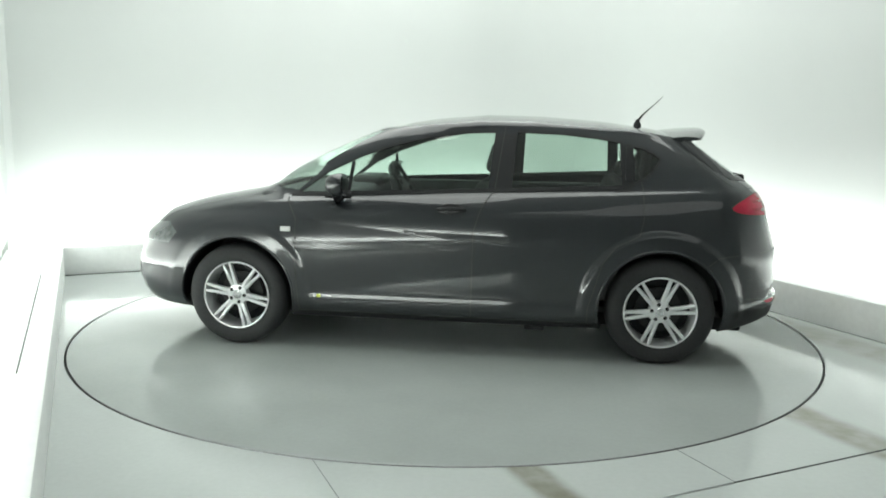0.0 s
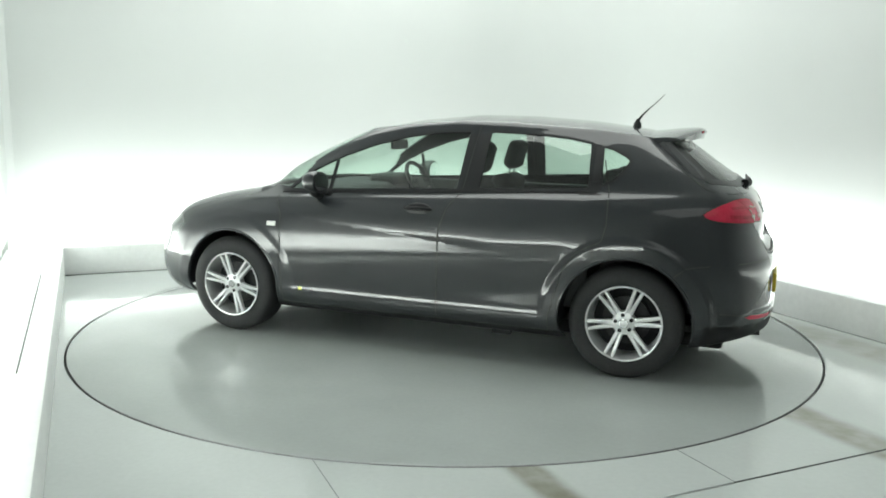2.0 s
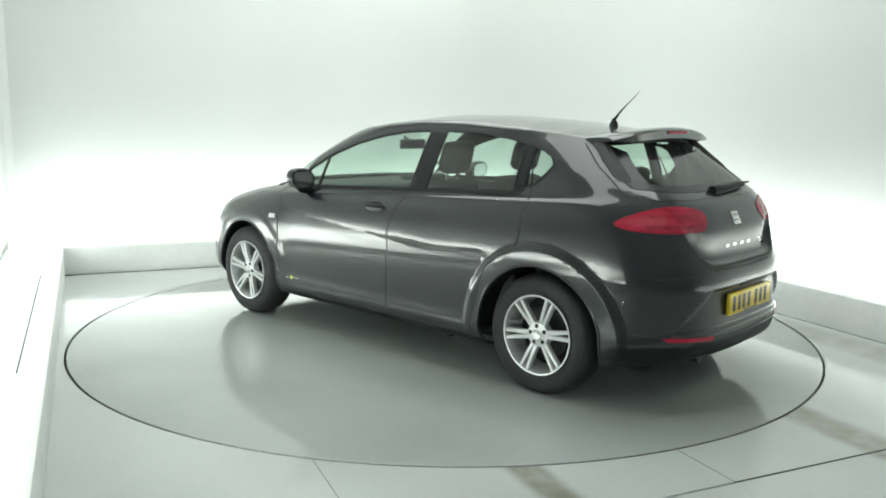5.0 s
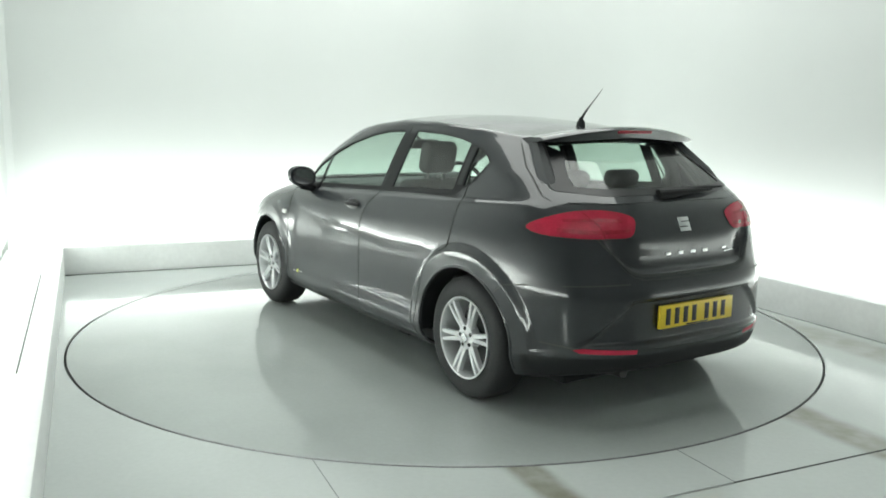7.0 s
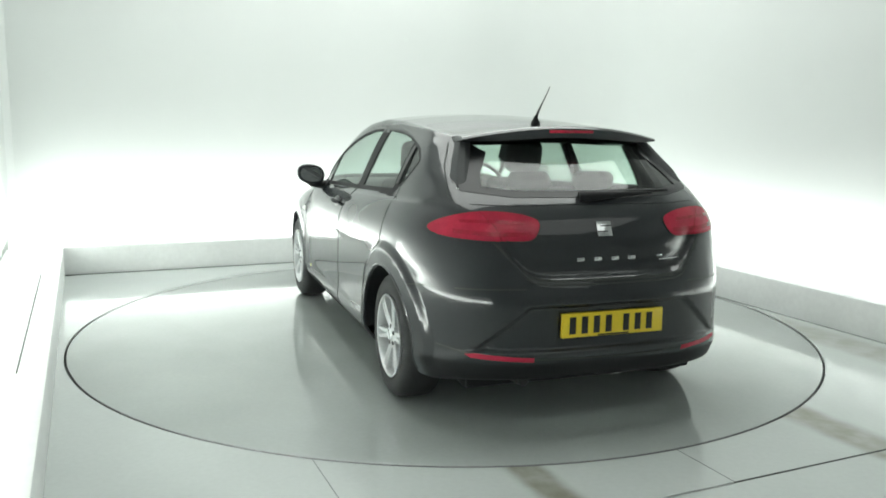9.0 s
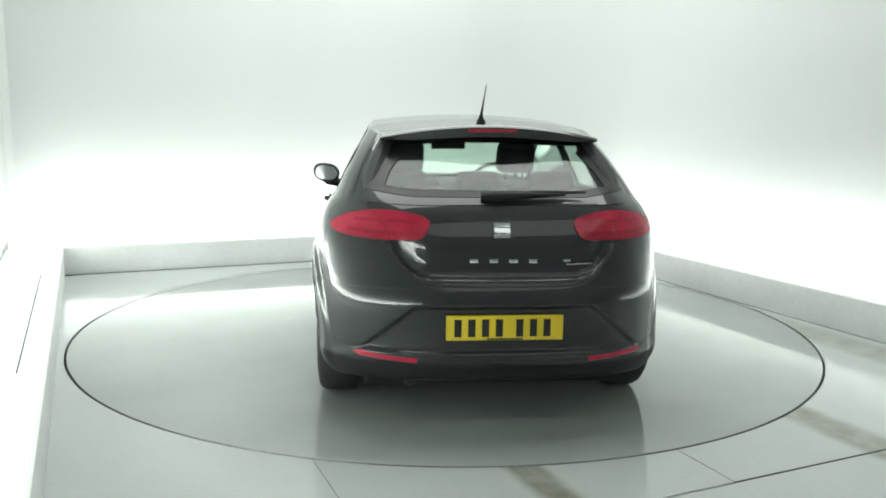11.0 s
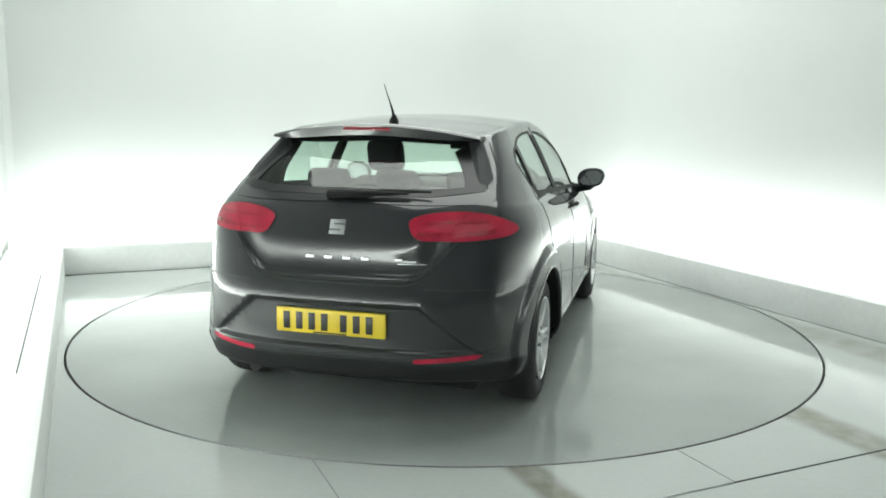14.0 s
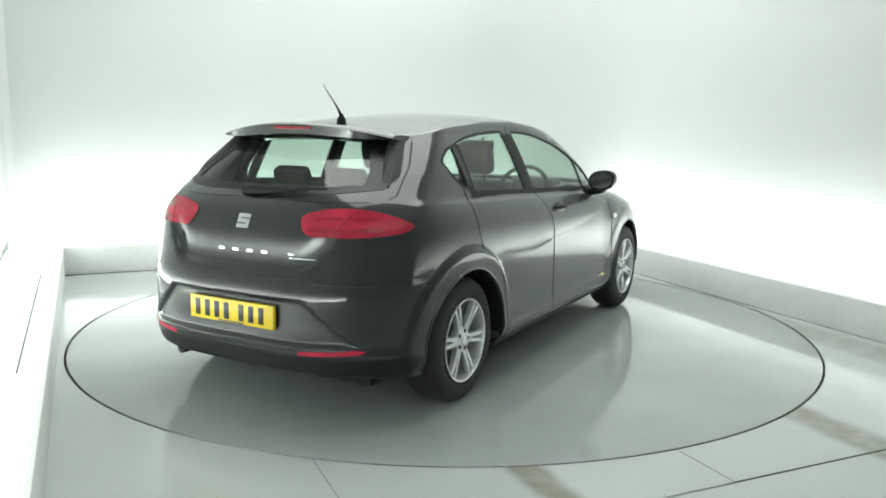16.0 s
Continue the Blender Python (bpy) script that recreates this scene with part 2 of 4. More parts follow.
def studio():
    # floor: one sheet with a round hole for the turntable
    bm = bmesh.new()
    n = 128
    ring = [bm.verts.new((math.cos(2 * math.pi * i / n) * (DISC_R + 0.009), math.sin(2 * math.pi * i / n) * (DISC_R + 0.009), 0)) for i in range(n)]
    outer = []
    for i in range(n):
        a = 2 * math.pi * i / n - radians(ROOM)
        c, s = math.cos(a), math.sin(a)
        k = min((KERB_U1 + 0.02 if c > 0 else -KERB_U0 + 0.02) / max(abs(c), 1e-6), (KERB_V + 0.02 if s > 0 else 2.8) / max(abs(s), 1e-6))
        outer.append(bm.verts.new(room(k * c, k * s, 0)))
    for i in range(n):
        j = (i + 1) % n
        bm.faces.new((ring[i], outer[i], outer[j], ring[j]))
    tagged(finish("floor", bm, FLOOR), "glossy pale grey painted floor round the turntable", "floor", kind="structure")
    # turntable
    bm = bmesh.new()
    prof = [(0.001, 0), (0.8, 0), (1.6, 0), (DISC_R - 0.008, 0), (DISC_R - 0.003, -0.003), (DISC_R - 0.002, -0.05)]
    disc = new("turntable")
    tagged(disc, "round glossy grey turntable set flush in the floor", "turntable")
    part("deck", lathe_bm([p for p in prof if p[0] < DISC_R - 0.007], 160, "Z"), DISC, disc, "glossy grey painted deck")
    part("edge_ring", lathe_bm([(DISC_R - 0.008, 0.0), (DISC_R - 0.005, -0.001), (DISC_R - 0.003, -0.004), (DISC_R - 0.002, -0.05)], 160, "Z"), STEEL, disc, "worn steel edge of the deck")
    # kerb
    for nm, u0, u1, v0, v1 in (("kerb_back", KERB_U0 - KERB_T, KERB_U1 + KERB_T, KERB_V, KERB_V + KERB_T),
                               ("kerb_right", KERB_U1, KERB_U1 + KERB_T, FRONT_V, KERB_V - 0.003),
                               ("kerb_left", KERB_U0 - KERB_T, KERB_U0, FRONT_V, KERB_V - 0.003)):
        k = finish(nm, box_bm(u0, u1, v0, v1, -0.05, KERB_H, 0.006, 2, TURN), KERB)
        tagged(k, "low white painted kerb along the studio floor", "kerb", kind="structure")
    ledge = finish("trough_ledge", box_bm(WALL_U0, KERB_U0 - KERB_T - 0.002, -5.2, KERB_V + KERB_T, -0.055, 0.235, 0.004, 2, TURN), WALL)
    tagged(ledge, "white painted ledge between the kerb and the studio wall", "ledge", kind="structure")
    # walls with rounded corners, back and sides as one sweep
    path = []
    r = 1.1
    path.append((WALL_U0, FRONT_V))
    path.append((WALL_U0, WALL_V - 0.06))
    path.append((WALL_U0 + 0.06, WALL_V))
    for i in range(17):
        a = math.pi / 2 * (1 - i / 16)
        path.append((WALL_U1 - r + r * math.cos(a), WALL_V - r + r * math.sin(a)))
    path.append((WALL_U1, FRONT_V))
    bm = bmesh.new()
    rows = [[bm.verts.new(room(u, v, z)) for z in (-0.06, 0.6, 1.2, 2.4, CEIL)] for u, v in path]
    for a, b in zip(rows, rows[1:]):
        for i in range(4):
            bm.faces.new((a[i], a[i + 1], b[i + 1], b[i]))
    w = tagged(finish("wall_back", bm, WALL), "smooth white seamless studio wall", "wall", kind="structure")
    md = w.modifiers.new("thick", "SOLIDIFY")
    md.thickness, md.offset = 0.1, 1.0
    # Added end wall and ceiling, both unseen, close the room and dim the reflections.
    f = finish("wall_front", box_bm(WALL_U0 - 0.1, WALL_U1 + 0.1, FRONT_V - 0.1, FRONT_V, -0.06, CEIL, 0, 1, TURN), MIDWALL, smooth=0)
    tagged(f, "unseen mid grey wall added to close the studio", "wall", kind="structure")
    c = finish("ceiling", box_bm(WALL_U0 - 0.1, WALL_U1 + 0.1, FRONT_V - 0.1, WALL_V + 0.1, CEIL, CEIL + 0.1, 0, 1, TURN), GREYWALL, smooth=0)
    tagged(c, "unseen grey ceiling added to close the studio", "ceiling", kind="structure")
    g = finish("ground", box_bm(WALL_U0 - 0.2, WALL_U1 + 0.2, FRONT_V - 0.2, WALL_V + 0.2, -0.2, -0.06, 0, 1, TURN), WALL, smooth=0)
    tagged(g, "white painted base of the light trough", "floor", kind="structure")
    fr = finish("floor_front", box_bm(KERB_U0 - 0.02, KERB_U1 + 0.02, FRONT_V, -2.808, -0.05, 0.0, 0, 1, TURN), FLOOR, smooth=0)
    tagged(fr, "glossy grey floor panel before the turntable", "floor", kind="structure")
    return disc


turntable = studio()

# ---------------------------------------------------------------- car
car = new("car")
tagged(car, "dark anthracite five-door hatchback with silver alloy wheels on the turntable", "car")
HUB_X, HUB_Z, TYRE_R = 1.289, 0.315, 0.318
ARCH_R = 0.362
FLARE_R = 0.445      # where the raised lip round the wheels ends

# key rings of the shell: side height, half width, front end x and z, rear end x and z, front and rear squareness
RINGS = np.array([
    (0.185, 0.770, 1.99, 0.200, -1.960, 0.245, 3.8, 4.0),
    (0.205, 0.835, 2.06, 0.215, -2.030, 0.265, 4.0, 3.4),
    (0.270, 0.872, 2.11, 0.280, -2.046, 0.320, 4.2, 3.4),
    (0.315, 0.8765, 2.13, 0.330, -2.058, 0.370, 4.2, 3.4),
    (0.365, 0.872, 2.15, 0.380, -2.056, 0.420, 4.2, 3.4),
    (0.470, 0.8735, 2.15, 0.470, -2.052, 0.500, 4.2, 3.4),
    (0.590, 0.8727, 2.11, 0.570, -2.052, 0.600, 4.2, 3.4),
    (0.660, 0.8714, 2.08, 0.650, -2.042, 0.655, 4.2, 3.4),
    (0.740, 0.8690, 2.03, 0.705, -2.012, 0.725, 4.0, 3.5),
    (0.830, 0.8575, 1.97, 0.765, -1.975, 0.830, 3.9, 3.7),
])
RINGS = np.vstack([RINGS, np.array([
    (0.900, 0.831, 1.90, 0.815, -1.945, 0.920, 3.7, 3.9),
    (0.950, 0.802, 1.66, 0.885, -1.900, 1.000, 3.6, 3.8),
    (0.988, 0.770, 1.27, 0.962, -1.840, 1.058, 3.6, 3.7),
    (1.095, 0.720, 1.03, 1.100, -1.735, 1.135, 4.6, 3.6),
    (1.215, 0.664, 0.77, 1.232, -1.625, 1.215, 4.8, 3.5),
    (1.315, 0.612, 0.53, 1.335, -1.520, 1.292, 4.8, 3.4),
    (1.384, 0.566, 0.38, 1.380, -1.450, 1.335, 4.0, 3.3),
    (1.408, 0.470, 0.24, 1.400, -1.360, 1.358, 3.6, 3.0),
    (1.424, 0.290, 0.02, 1.420, -1.130, 1.392, 3.0, 2.8),
    (1.440, 0.030, -0.20, 1.440, -0.700, 1.430, 2.4, 2.2),
])])


def catmull(rows, t):
    i = min(int(t), len(rows) - 2)
    f = t - i
    p0, p1, p2, p3 = rows[max(i - 1, 0)], rows[i], rows[i + 1], rows[min(i + 2, len(rows) - 1)]
    m1, m2 = (p2 - p0) / 2, (p3 - p1) / 2
    # keep each value between its neighbours
    d = p2 - p1
    m1 = np.where(d * m1 <= 0, 0, np.sign(m1) * np.minimum(np.abs(m1), 3 * np.abs(d)))
    m2 = np.where(d * m2 <= 0, 0, np.sign(m2) * np.minimum(np.abs(m2), 3 * np.abs(d)))
    return (2 * f**3 - 3 * f**2 + 1) * p1 + (f**3 - 2 * f**2 + f) * m1 + (-2 * f**3 + 3 * f**2) * p2 + (f**3 - f**2) * m2


ROOF_X = [-1.6, -1.4, -1.19, -0.93, -0.55, -0.2, 0.14, 0.3, 0.5]
ROOF_Z = [1.322, 1.352, 1.387, 1.420, 1.446, 1.451, 1.424, 1.398, 1.340]


def smooth(a, b, x):
    t = np.clip((x - a) / (b - a), 0, 1)
    return t * t * (3 - 2 * t)


def ring_points(k, cols):
    """Half a ring from the front's middle round the left side to the rear's middle."""
    zs, w, xf, zf, xr, zr, nf, nr = k
    xmf, xmr = min(1.15, xf - 0.45 * (xf - xr) * 0.7), max(-1.15, xr + 0.35 * (xf - xr) * 0.7)
    a = np.linspace(0, math.pi / 2, 400)
    fx, fy = xmf + (xf - xmf) * np.cos(a) ** (2 / nf), w * np.sin(a) ** (2 / nf)
    rx, ry = xmr + (xr - xmr) * np.sin(a) ** (2 / nr), w * np.cos(a) ** (2 / nr)
    x, y = np.concatenate([fx, rx]), np.concatenate([fy, ry])
    # slight barrel of the flanks in plan
    y = y * (1 - 0.012 * smooth(0.2, 1.0, np.abs(x) / 2.0))
    s = np.concatenate([[0], np.cumsum(np.hypot(np.diff(x), np.diff(y)))])
    u = np.linspace(0, s[-1], cols)
    x, y = np.interp(u, s, x), np.interp(u, s, y)
    side = zs - 0.045 * np.clip((zs - 0.5) / 0.45, 0, 1) * np.clip((1.40 - zs) / 0.3, 0, 1) * (x + 0.2)
    z = side + (zf - side) * smooth(0.5 * xf, xf, x) if xf > 1.2 else side + (zf - side) * smooth(xf - 0.5, xf, x)
    z = z + (zr - z) * smooth(xr + 0.45, xr, x)
    if zs > 1.36:
        top = np.interp(x, ROOF_X, ROOF_Z) - 0.042 * (y / 0.56) ** 2
        z = z + (top - z) * min(1, (zs - 1.36) / 0.03)
    return x, y, z


def shell_mesh():
    bm = bmesh.new()
    cols, sub = 150, 6
    grid = []
    for i in range((len(RINGS) - 1) * sub + 1):
        x, y, z = ring_points(catmull(RINGS, i / sub), cols)
        y[0] = y[-1] = 0.0
        left = [bm.verts.new((x[j], y[j], z[j])) for j in range(cols)]
        right = [bm.verts.new((x[j], -y[j], z[j])) for j in range(1, cols - 1)]
        grid.append(left + right[::-1])
    n = len(grid[0])
    for a, b in zip(grid, grid[1:]):
        for j in range(n):
            k = (j + 1) % n
            bm.faces.new((a[j], a[k], b[k], b[j]))
    bm.faces.new(grid[-1])
    bmesh.ops.recalc_face_normals(bm, faces=bm.faces[:])
    return bm


def inside(poly, a, b):
    hit = False
    for (x0, y0), (x1, y1) in zip(poly, poly[1:] + poly[:1]):
        if (y0 > b) != (y1 > b) and a < x0 + (b - y0) * (x1 - x0) / (y1 - y0):
            hit = not hit
    return hit


def cut(bm, poly, view, closed=True):
    """Cuts edges along a polygon drawn in side view (x, z) or rear view (|y|, z)."""
    pairs = list(zip(poly, poly[1:] + poly[:1])) if closed else list(zip(poly, poly[1:]))
    for (a0, b0), (a1, b1) in pairs:
        if math.hypot(a1 - a0, b1 - b0) < 1e-5:
            continue
        lo_a, hi_a, lo_b, hi_b = min(a0, a1) - 0.03, max(a0, a1) + 0.03, min(b0, b1) - 0.03, max(b0, b1) + 0.03
        for sgn in ((1,) if view == "side" else (1, -1)):
            faces = []
            for f in bm.faces:
                near = f.verts[0].co
                if not lo_b - 0.1 < near.z < hi_b + 0.1 or (view == "side" and not lo_a - 0.12 < near.x < hi_a + 0.12):
                    continue
                c = f.calc_center_median()
                if view == "side":
                    if abs(c.y) < 0.45 or not (lo_a < c.x < hi_a and lo_b < c.z < hi_b):
                        continue
                elif c.x > -1.30 or not (lo_a < c.y * sgn < hi_a and lo_b < c.z < hi_b):
                    continue
                faces.append(f)
            geom = set(faces)
            for f in faces:
                geom.update(f.edges)
                geom.update(f.verts)
            if not faces:
                continue
            if view == "side":
                co, no = Vector((a0, 0, b0)), Vector((b1 - b0, 0, -(a1 - a0)))
            else:
                co, no = Vector((0, a0 * sgn, b0)), Vector((0, (b1 - b0) * sgn, -(a1 - a0)))
            bmesh.ops.bisect_plane(bm, geom=list(geom), dist=1e-5, plane_co=co, plane_no=no.normalized())


# outlines in side view (x, z)
FRONT_PANE = [(0.93, 0.955), (-0.26, 1.008), (-0.285, 1.345), (-0.08, 1.338), (0.12, 1.308), (0.34, 1.254), (0.54, 1.185), (0.74, 1.090)]
REAR_PANE = [(-0.40, 1.016), (-1.05, 1.048), (-1.035, 1.292), (-0.90, 1.318), (-0.70, 1.338), (-0.42, 1.348)]
QUARTER_PANE = [(-1.115, 1.062), (-1.10, 1.275), (-1.16, 1.262), (-1.235, 1.225), (-1.262, 1.200), (-1.235, 1.150), (-1.18, 1.090)]
FRONT_DOOR = [(0.885, 0.24), (0.905, 0.48), (0.905, 0.80), (0.985, 0.925), (0.77, 1.105), (0.56, 1.207), (0.35, 1.280), (0.12, 1.338), (-0.09, 1.368), (-0.345, 1.376), (-0.300, 1.005), (-0.228, 0.90), (-0.185, 0.76), (-0.178, 0.24)]
REAR_DOOR = [(-0.178, 0.24), (-0.185, 0.76), (-0.228, 0.90), (-0.300, 1.005), (-0.345, 1.376), (-0.72, 1.368), (-0.92, 1.347), (-1.075, 1.318), (-1.12, 1.20), (-1.165, 1.03), (-1.172, 0.86), (-1.150, 0.765), (-1.02, 0.70), (-0.945, 0.60), (-0.90, 0.44), (-0.868, 0.33), (-0.868, 0.24)]
HEADLIGHT = [(1.76, 0.62), (1.70, 0.69), (1.78, 0.745), (2.03, 0.72), (2.09, 0.62)]
# outlines in rear view (|y|, z)


def rounded_loop(pts, sub=3):
    """A closed outline with its corners eased by a smooth curve."""
    out, n = [], len(pts)
    for i in range(n):
        p0, p1, p2, p3 = (np.array(pts[(i + k) % n]) for k in (-1, 0, 1, 2))
        for j in range(sub):
            t = j / sub
            q = 0.5 * (2 * p1 + (p2 - p0) * t + (2 * p0 - 5 * p1 + 4 * p2 - p3) * t * t + (3 * p1 - p0 - 3 * p2 + p3) * t ** 3)
            out.append((float(q[0]), float(q[1])))
    return out


LAMP = rounded_loop([(0.375, 0.884), (0.336, 0.922), (0.330, 0.966), (0.40, 0.992), (0.50, 1.004), (0.61, 0.999), (0.71, 0.970), (0.768, 0.930), (0.742, 0.897), (0.62, 0.883), (0.48, 0.879)])
REAR_GLASS = [(0.0, 1.064), (0.40, 1.066), (0.625, 1.090), (0.592, 1.19), (0.515, 1.296), (0.25, 1.310), (0.0, 1.315)]
TAILGATE = [(0.0, 0.700), (0.34, 0.704), (0.400, 0.722), (0.462, 0.785), (0.56, 0.90), (0.668, 1.06), (0.625, 1.19), (0.545, 1.318), (0.0, 1.332)]
REFLECTOR = [(0.385, 0.348), (0.385, 0.368), (0.630, 0.384), (0.668, 0.377), (0.645, 0.363)]
ARCH = [(ARCH_R * math.cos(2 * math.pi * a / 44), HUB_Z + ARCH_R * math.sin(2 * math.pi * a / 44)) for a in range(44)]


def crease(x):
    return np.interp(x, [-0.96, -0.49, 0.90, 1.1, 1.3], [0.712, 0.674, 0.800, 0.812, 0.815])


def dent(x, y, z):
    """How far the flank stands proud of the plain shell."""
    o = 0.0
    o += 0.026 * float(smooth(0.62, 0.30, abs(x - 1.36))) * float(smooth(0.20, 0.36, z)) * float(smooth(0.93, 0.70, z))
    for hx in (HUB_X, -HUB_X):
        d = math.hypot(x - hx, z - HUB_Z)
        if z > 0.22:
            o += (0.006 if hx > 0 else 0.019) * float(smooth(FLARE_R + 0.045, FLARE_R, d)) * float(smooth(0.20, 0.36, z))
    hi = float(crease(x))
    k = float(smooth(-0.98, -0.88, x)) * float(smooth(1.34, 1.1, x)) * (0.3 + 0.7 * float(smooth(-0.60, -0.3, x)))
    if z > hi:
        o -= 0.006 * k * (1 - math.exp(-(z - hi) / 0.05)) * float(smooth(0.97, 0.88, z))
    return o


def recess(y, z):
    """Depth of the flat number plate bay in the rear bumper."""
    y = abs(y)
    edge = min(0.605 - z, (z - 0.385), (0.40 + (0.605 - z) * 1.2 - y) * 0.64)
    return 0.020 * float(smooth(0.0, 0.022, edge))


def gate_recess(y, z):
    """Depth by which the tailgate's lower edge sits behind the bumper."""
    d = z - float(np.interp(abs(y), [0.0, 0.34, 0.40, 0.462, 0.53], [0.700, 0.704, 0.722, 0.785, 0.865]))
    return 0.036 * float(smooth(0.0, 0.032, d)) * float(smooth(0.18, 0.03, d)) * float(smooth(0.53, 0.44, abs(y)))


def build_shell():
    bm = shell_mesh()
    for p in (FRONT_PANE, REAR_PANE, QUARTER_PANE, FRONT_DOOR, REAR_DOOR, HEADLIGHT):
        cut(bm, p, "side")
    for hx in (HUB_X, -HUB_X):
        cut(bm, [(hx + a, b) for a, b in ARCH], "side")
        for k in (FLARE_R, FLARE_R + 0.022, FLARE_R + 0.045):
            arc = [(hx + k * math.cos(math.pi * a / 18), HUB_Z + k * math.sin(math.pi * a / 18)) for a in range(19)]
            cut(bm, arc, "side", False)
    for shift in (0.0, 0.018, 0.045):
        cut(bm, [(1.30, 0.815 + shift), (1.10, 0.812 + shift), (0.90, 0.800 + shift), (-0.49, 0.674 + shift), (-0.96, 0.712 + shift)], "side", False)
    for p in (LAMP, REFLECTOR):
        cut(bm, p, "rear")
    cut(bm, REAR_GLASS[:], "rear", False)
    cut(bm, TAILGATE[:], "rear", False)
    for k in (0.016, 0.032):
        cut(bm, [(a, b + k) for a, b in TAILGATE[:5]], "rear", False)
    for k in (0.0, 0.011, 0.022):
        cut(bm, [(0.0, 0.605 - k), (0.40 - 1.2 * k, 0.605 - k), (0.61 - 1.6 * k, 0.43), (0.575 - k, 0.385 + k), (0.0, 0.385 + k)], "rear", False)
    gone = []
    for f in bm.faces:
        c = f.calc_center_median()
        if abs(c.y) > 0.45 and min(math.hypot(c.x - HUB_X, c.z - HUB_Z), math.hypot(c.x + HUB_X, c.z - HUB_Z)) < ARCH_R - 0.001:
            gone.append(f)
    bmesh.ops.delete(bm, geom=gone, context="FACES")
    for v in bm.verts:
        if abs(v.co.y) > 0.6 and 0.2 < v.co.z < 0.95:
            v.co.y += math.copysign(dent(v.co.x, abs(v.co.y), v.co.z), v.co.y)
        if v.co.x < -1.7 and 0.38 < v.co.z < 0.61:
            v.co.x += recess(v.co.y, v.co.z)
        if v.co.x < -1.7 and 0.70 < v.co.z < 0.95:
            v.co.x += gate_recess(v.co.y, v.co.z)
    bm.normal_update()
    return bm


def piece_of(c):
    """The name and side of the panel that a place on the shell belongs to."""
    side = "left" if c.y > 0 else "right"
    ay = abs(c.y)
    if ay > 0.45:
        for nm, p in (("front_pane", FRONT_PANE), ("rear_pane", REAR_PANE), ("quarter_pane", QUARTER_PANE)):
            if inside(p, c.x, c.z) and c.x > -1.3:
                return nm, side
    if c.x < -1.30:
        if inside(LAMP, ay, c.z) and c.x < -1.5:
            return "tail_light", side
        if inside(REFLECTOR, ay, c.z) and c.x < -1.5:
            return "reflector", side
        if c.z > 1.0 and inside(REAR_GLASS, ay + 1e-4, c.z):
            return "rear_window", ""
        if c.x < -1.40 and inside(TAILGATE, ay + 1e-4, c.z) and c.z < 1.333:
            return "tailgate", ""
        if c.z < 0.335 and c.x < -1.70:
            return "rear_valance", ""
        if c.z < 0.682 and c.x < -1.66:
            return "rear_bumper", ""
    if ay > 0.45:
        if 1.01 < c.z < 1.345 and -1.11 < c.x < -0.28 and inside(FRONT_DOOR, c.x, c.z) | inside(REAR_DOOR, c.x, c.z) and c.z < 1.335 - 0.12 * max(0, -0.7 - c.x):
            return ("front_pillar" if inside(FRONT_DOOR, c.x, c.z) else "rear_pillar"), side
        if inside(HEADLIGHT, c.x, c.z):
            return "headlight", side
        if inside(FRONT_DOOR, c.x, c.z):
            return "front_door", side
        if inside(REAR_DOOR, c.x, c.z):
            return "rear_door", side
    if c.z < 0.232 and abs(c.x) < 0.96:
        return "sill", side
    if c.x > 1.66 and c.z < 0.60:
        return "front_bumper", ""
    if c.z > 0.9 and c.x > 0.3:
        if ay < 0.745 - 0.22 * (c.z - 0.95) / 0.4 and 0.972 < c.z < 1.35:
            return "windscreen", ""
    return "body", ""


def split_shell(bm):
    bm.verts.ensure_lookup_table()
    bm.verts.index_update()
    normals = [v.normal.copy() for v in bm.verts]
    groups = {}
    for f in bm.faces:
        groups.setdefault(piece_of(f.calc_center_median()), []).append(f)
    made = {}
    for key, faces in groups.items():
        index, co, no, polys = {}, [], [], []
        for f in faces:
            poly = []
            for v in f.verts:
                if v.index not in index:
                    index[v.index] = len(co)
                    co.append(v.co.copy())
                    no.append(normals[v.index])
                poly.append(index[v.index])
            polys.append(poly)
        made[key] = (co, no, polys)
    return made


def panel(name, data, material, parent, label="", push=0.0, depth=0.012):
    """A piece of the shell as a sheet with thickness, keeping the shell's own normals."""
    co, no, polys = data
    count = {}
    for poly in polys:
        for a, b in zip(poly, poly[1:] + poly[:1]):
            count[(a, b)] = 1
    rim = [(a, b) for a, b in count if (b, a) not in count]
    verts = [c + n * push for c, n in zip(co, no)]
    norms = [tuple(n) for n in no]
    faces = list(polys)
    back = {}
    for a, b in rim:
        for k in (a, b):
            if k not in back:
                back[k] = len(verts)
                verts.append(co[k] + no[k] * (push - depth))
                norms.append(tuple(no[k]))
        faces.append([b, a, back[a], back[b]])
    me = bpy.data.meshes.new(name)
    me.from_pydata(verts, [], faces)
    me.materials.append(material)
    for p in me.polygons:
        p.use_smooth = True
    me.normals_split_custom_set_from_vertices(norms)
    ob = new(name, me)
    ob.parent = parent
    tagged(ob, label)
    return ob


shell = build_shell()
TREE = BVHTree.FromBMesh(shell)
PIECES = split_shell(shell)
shell.free()


DOORS = {}


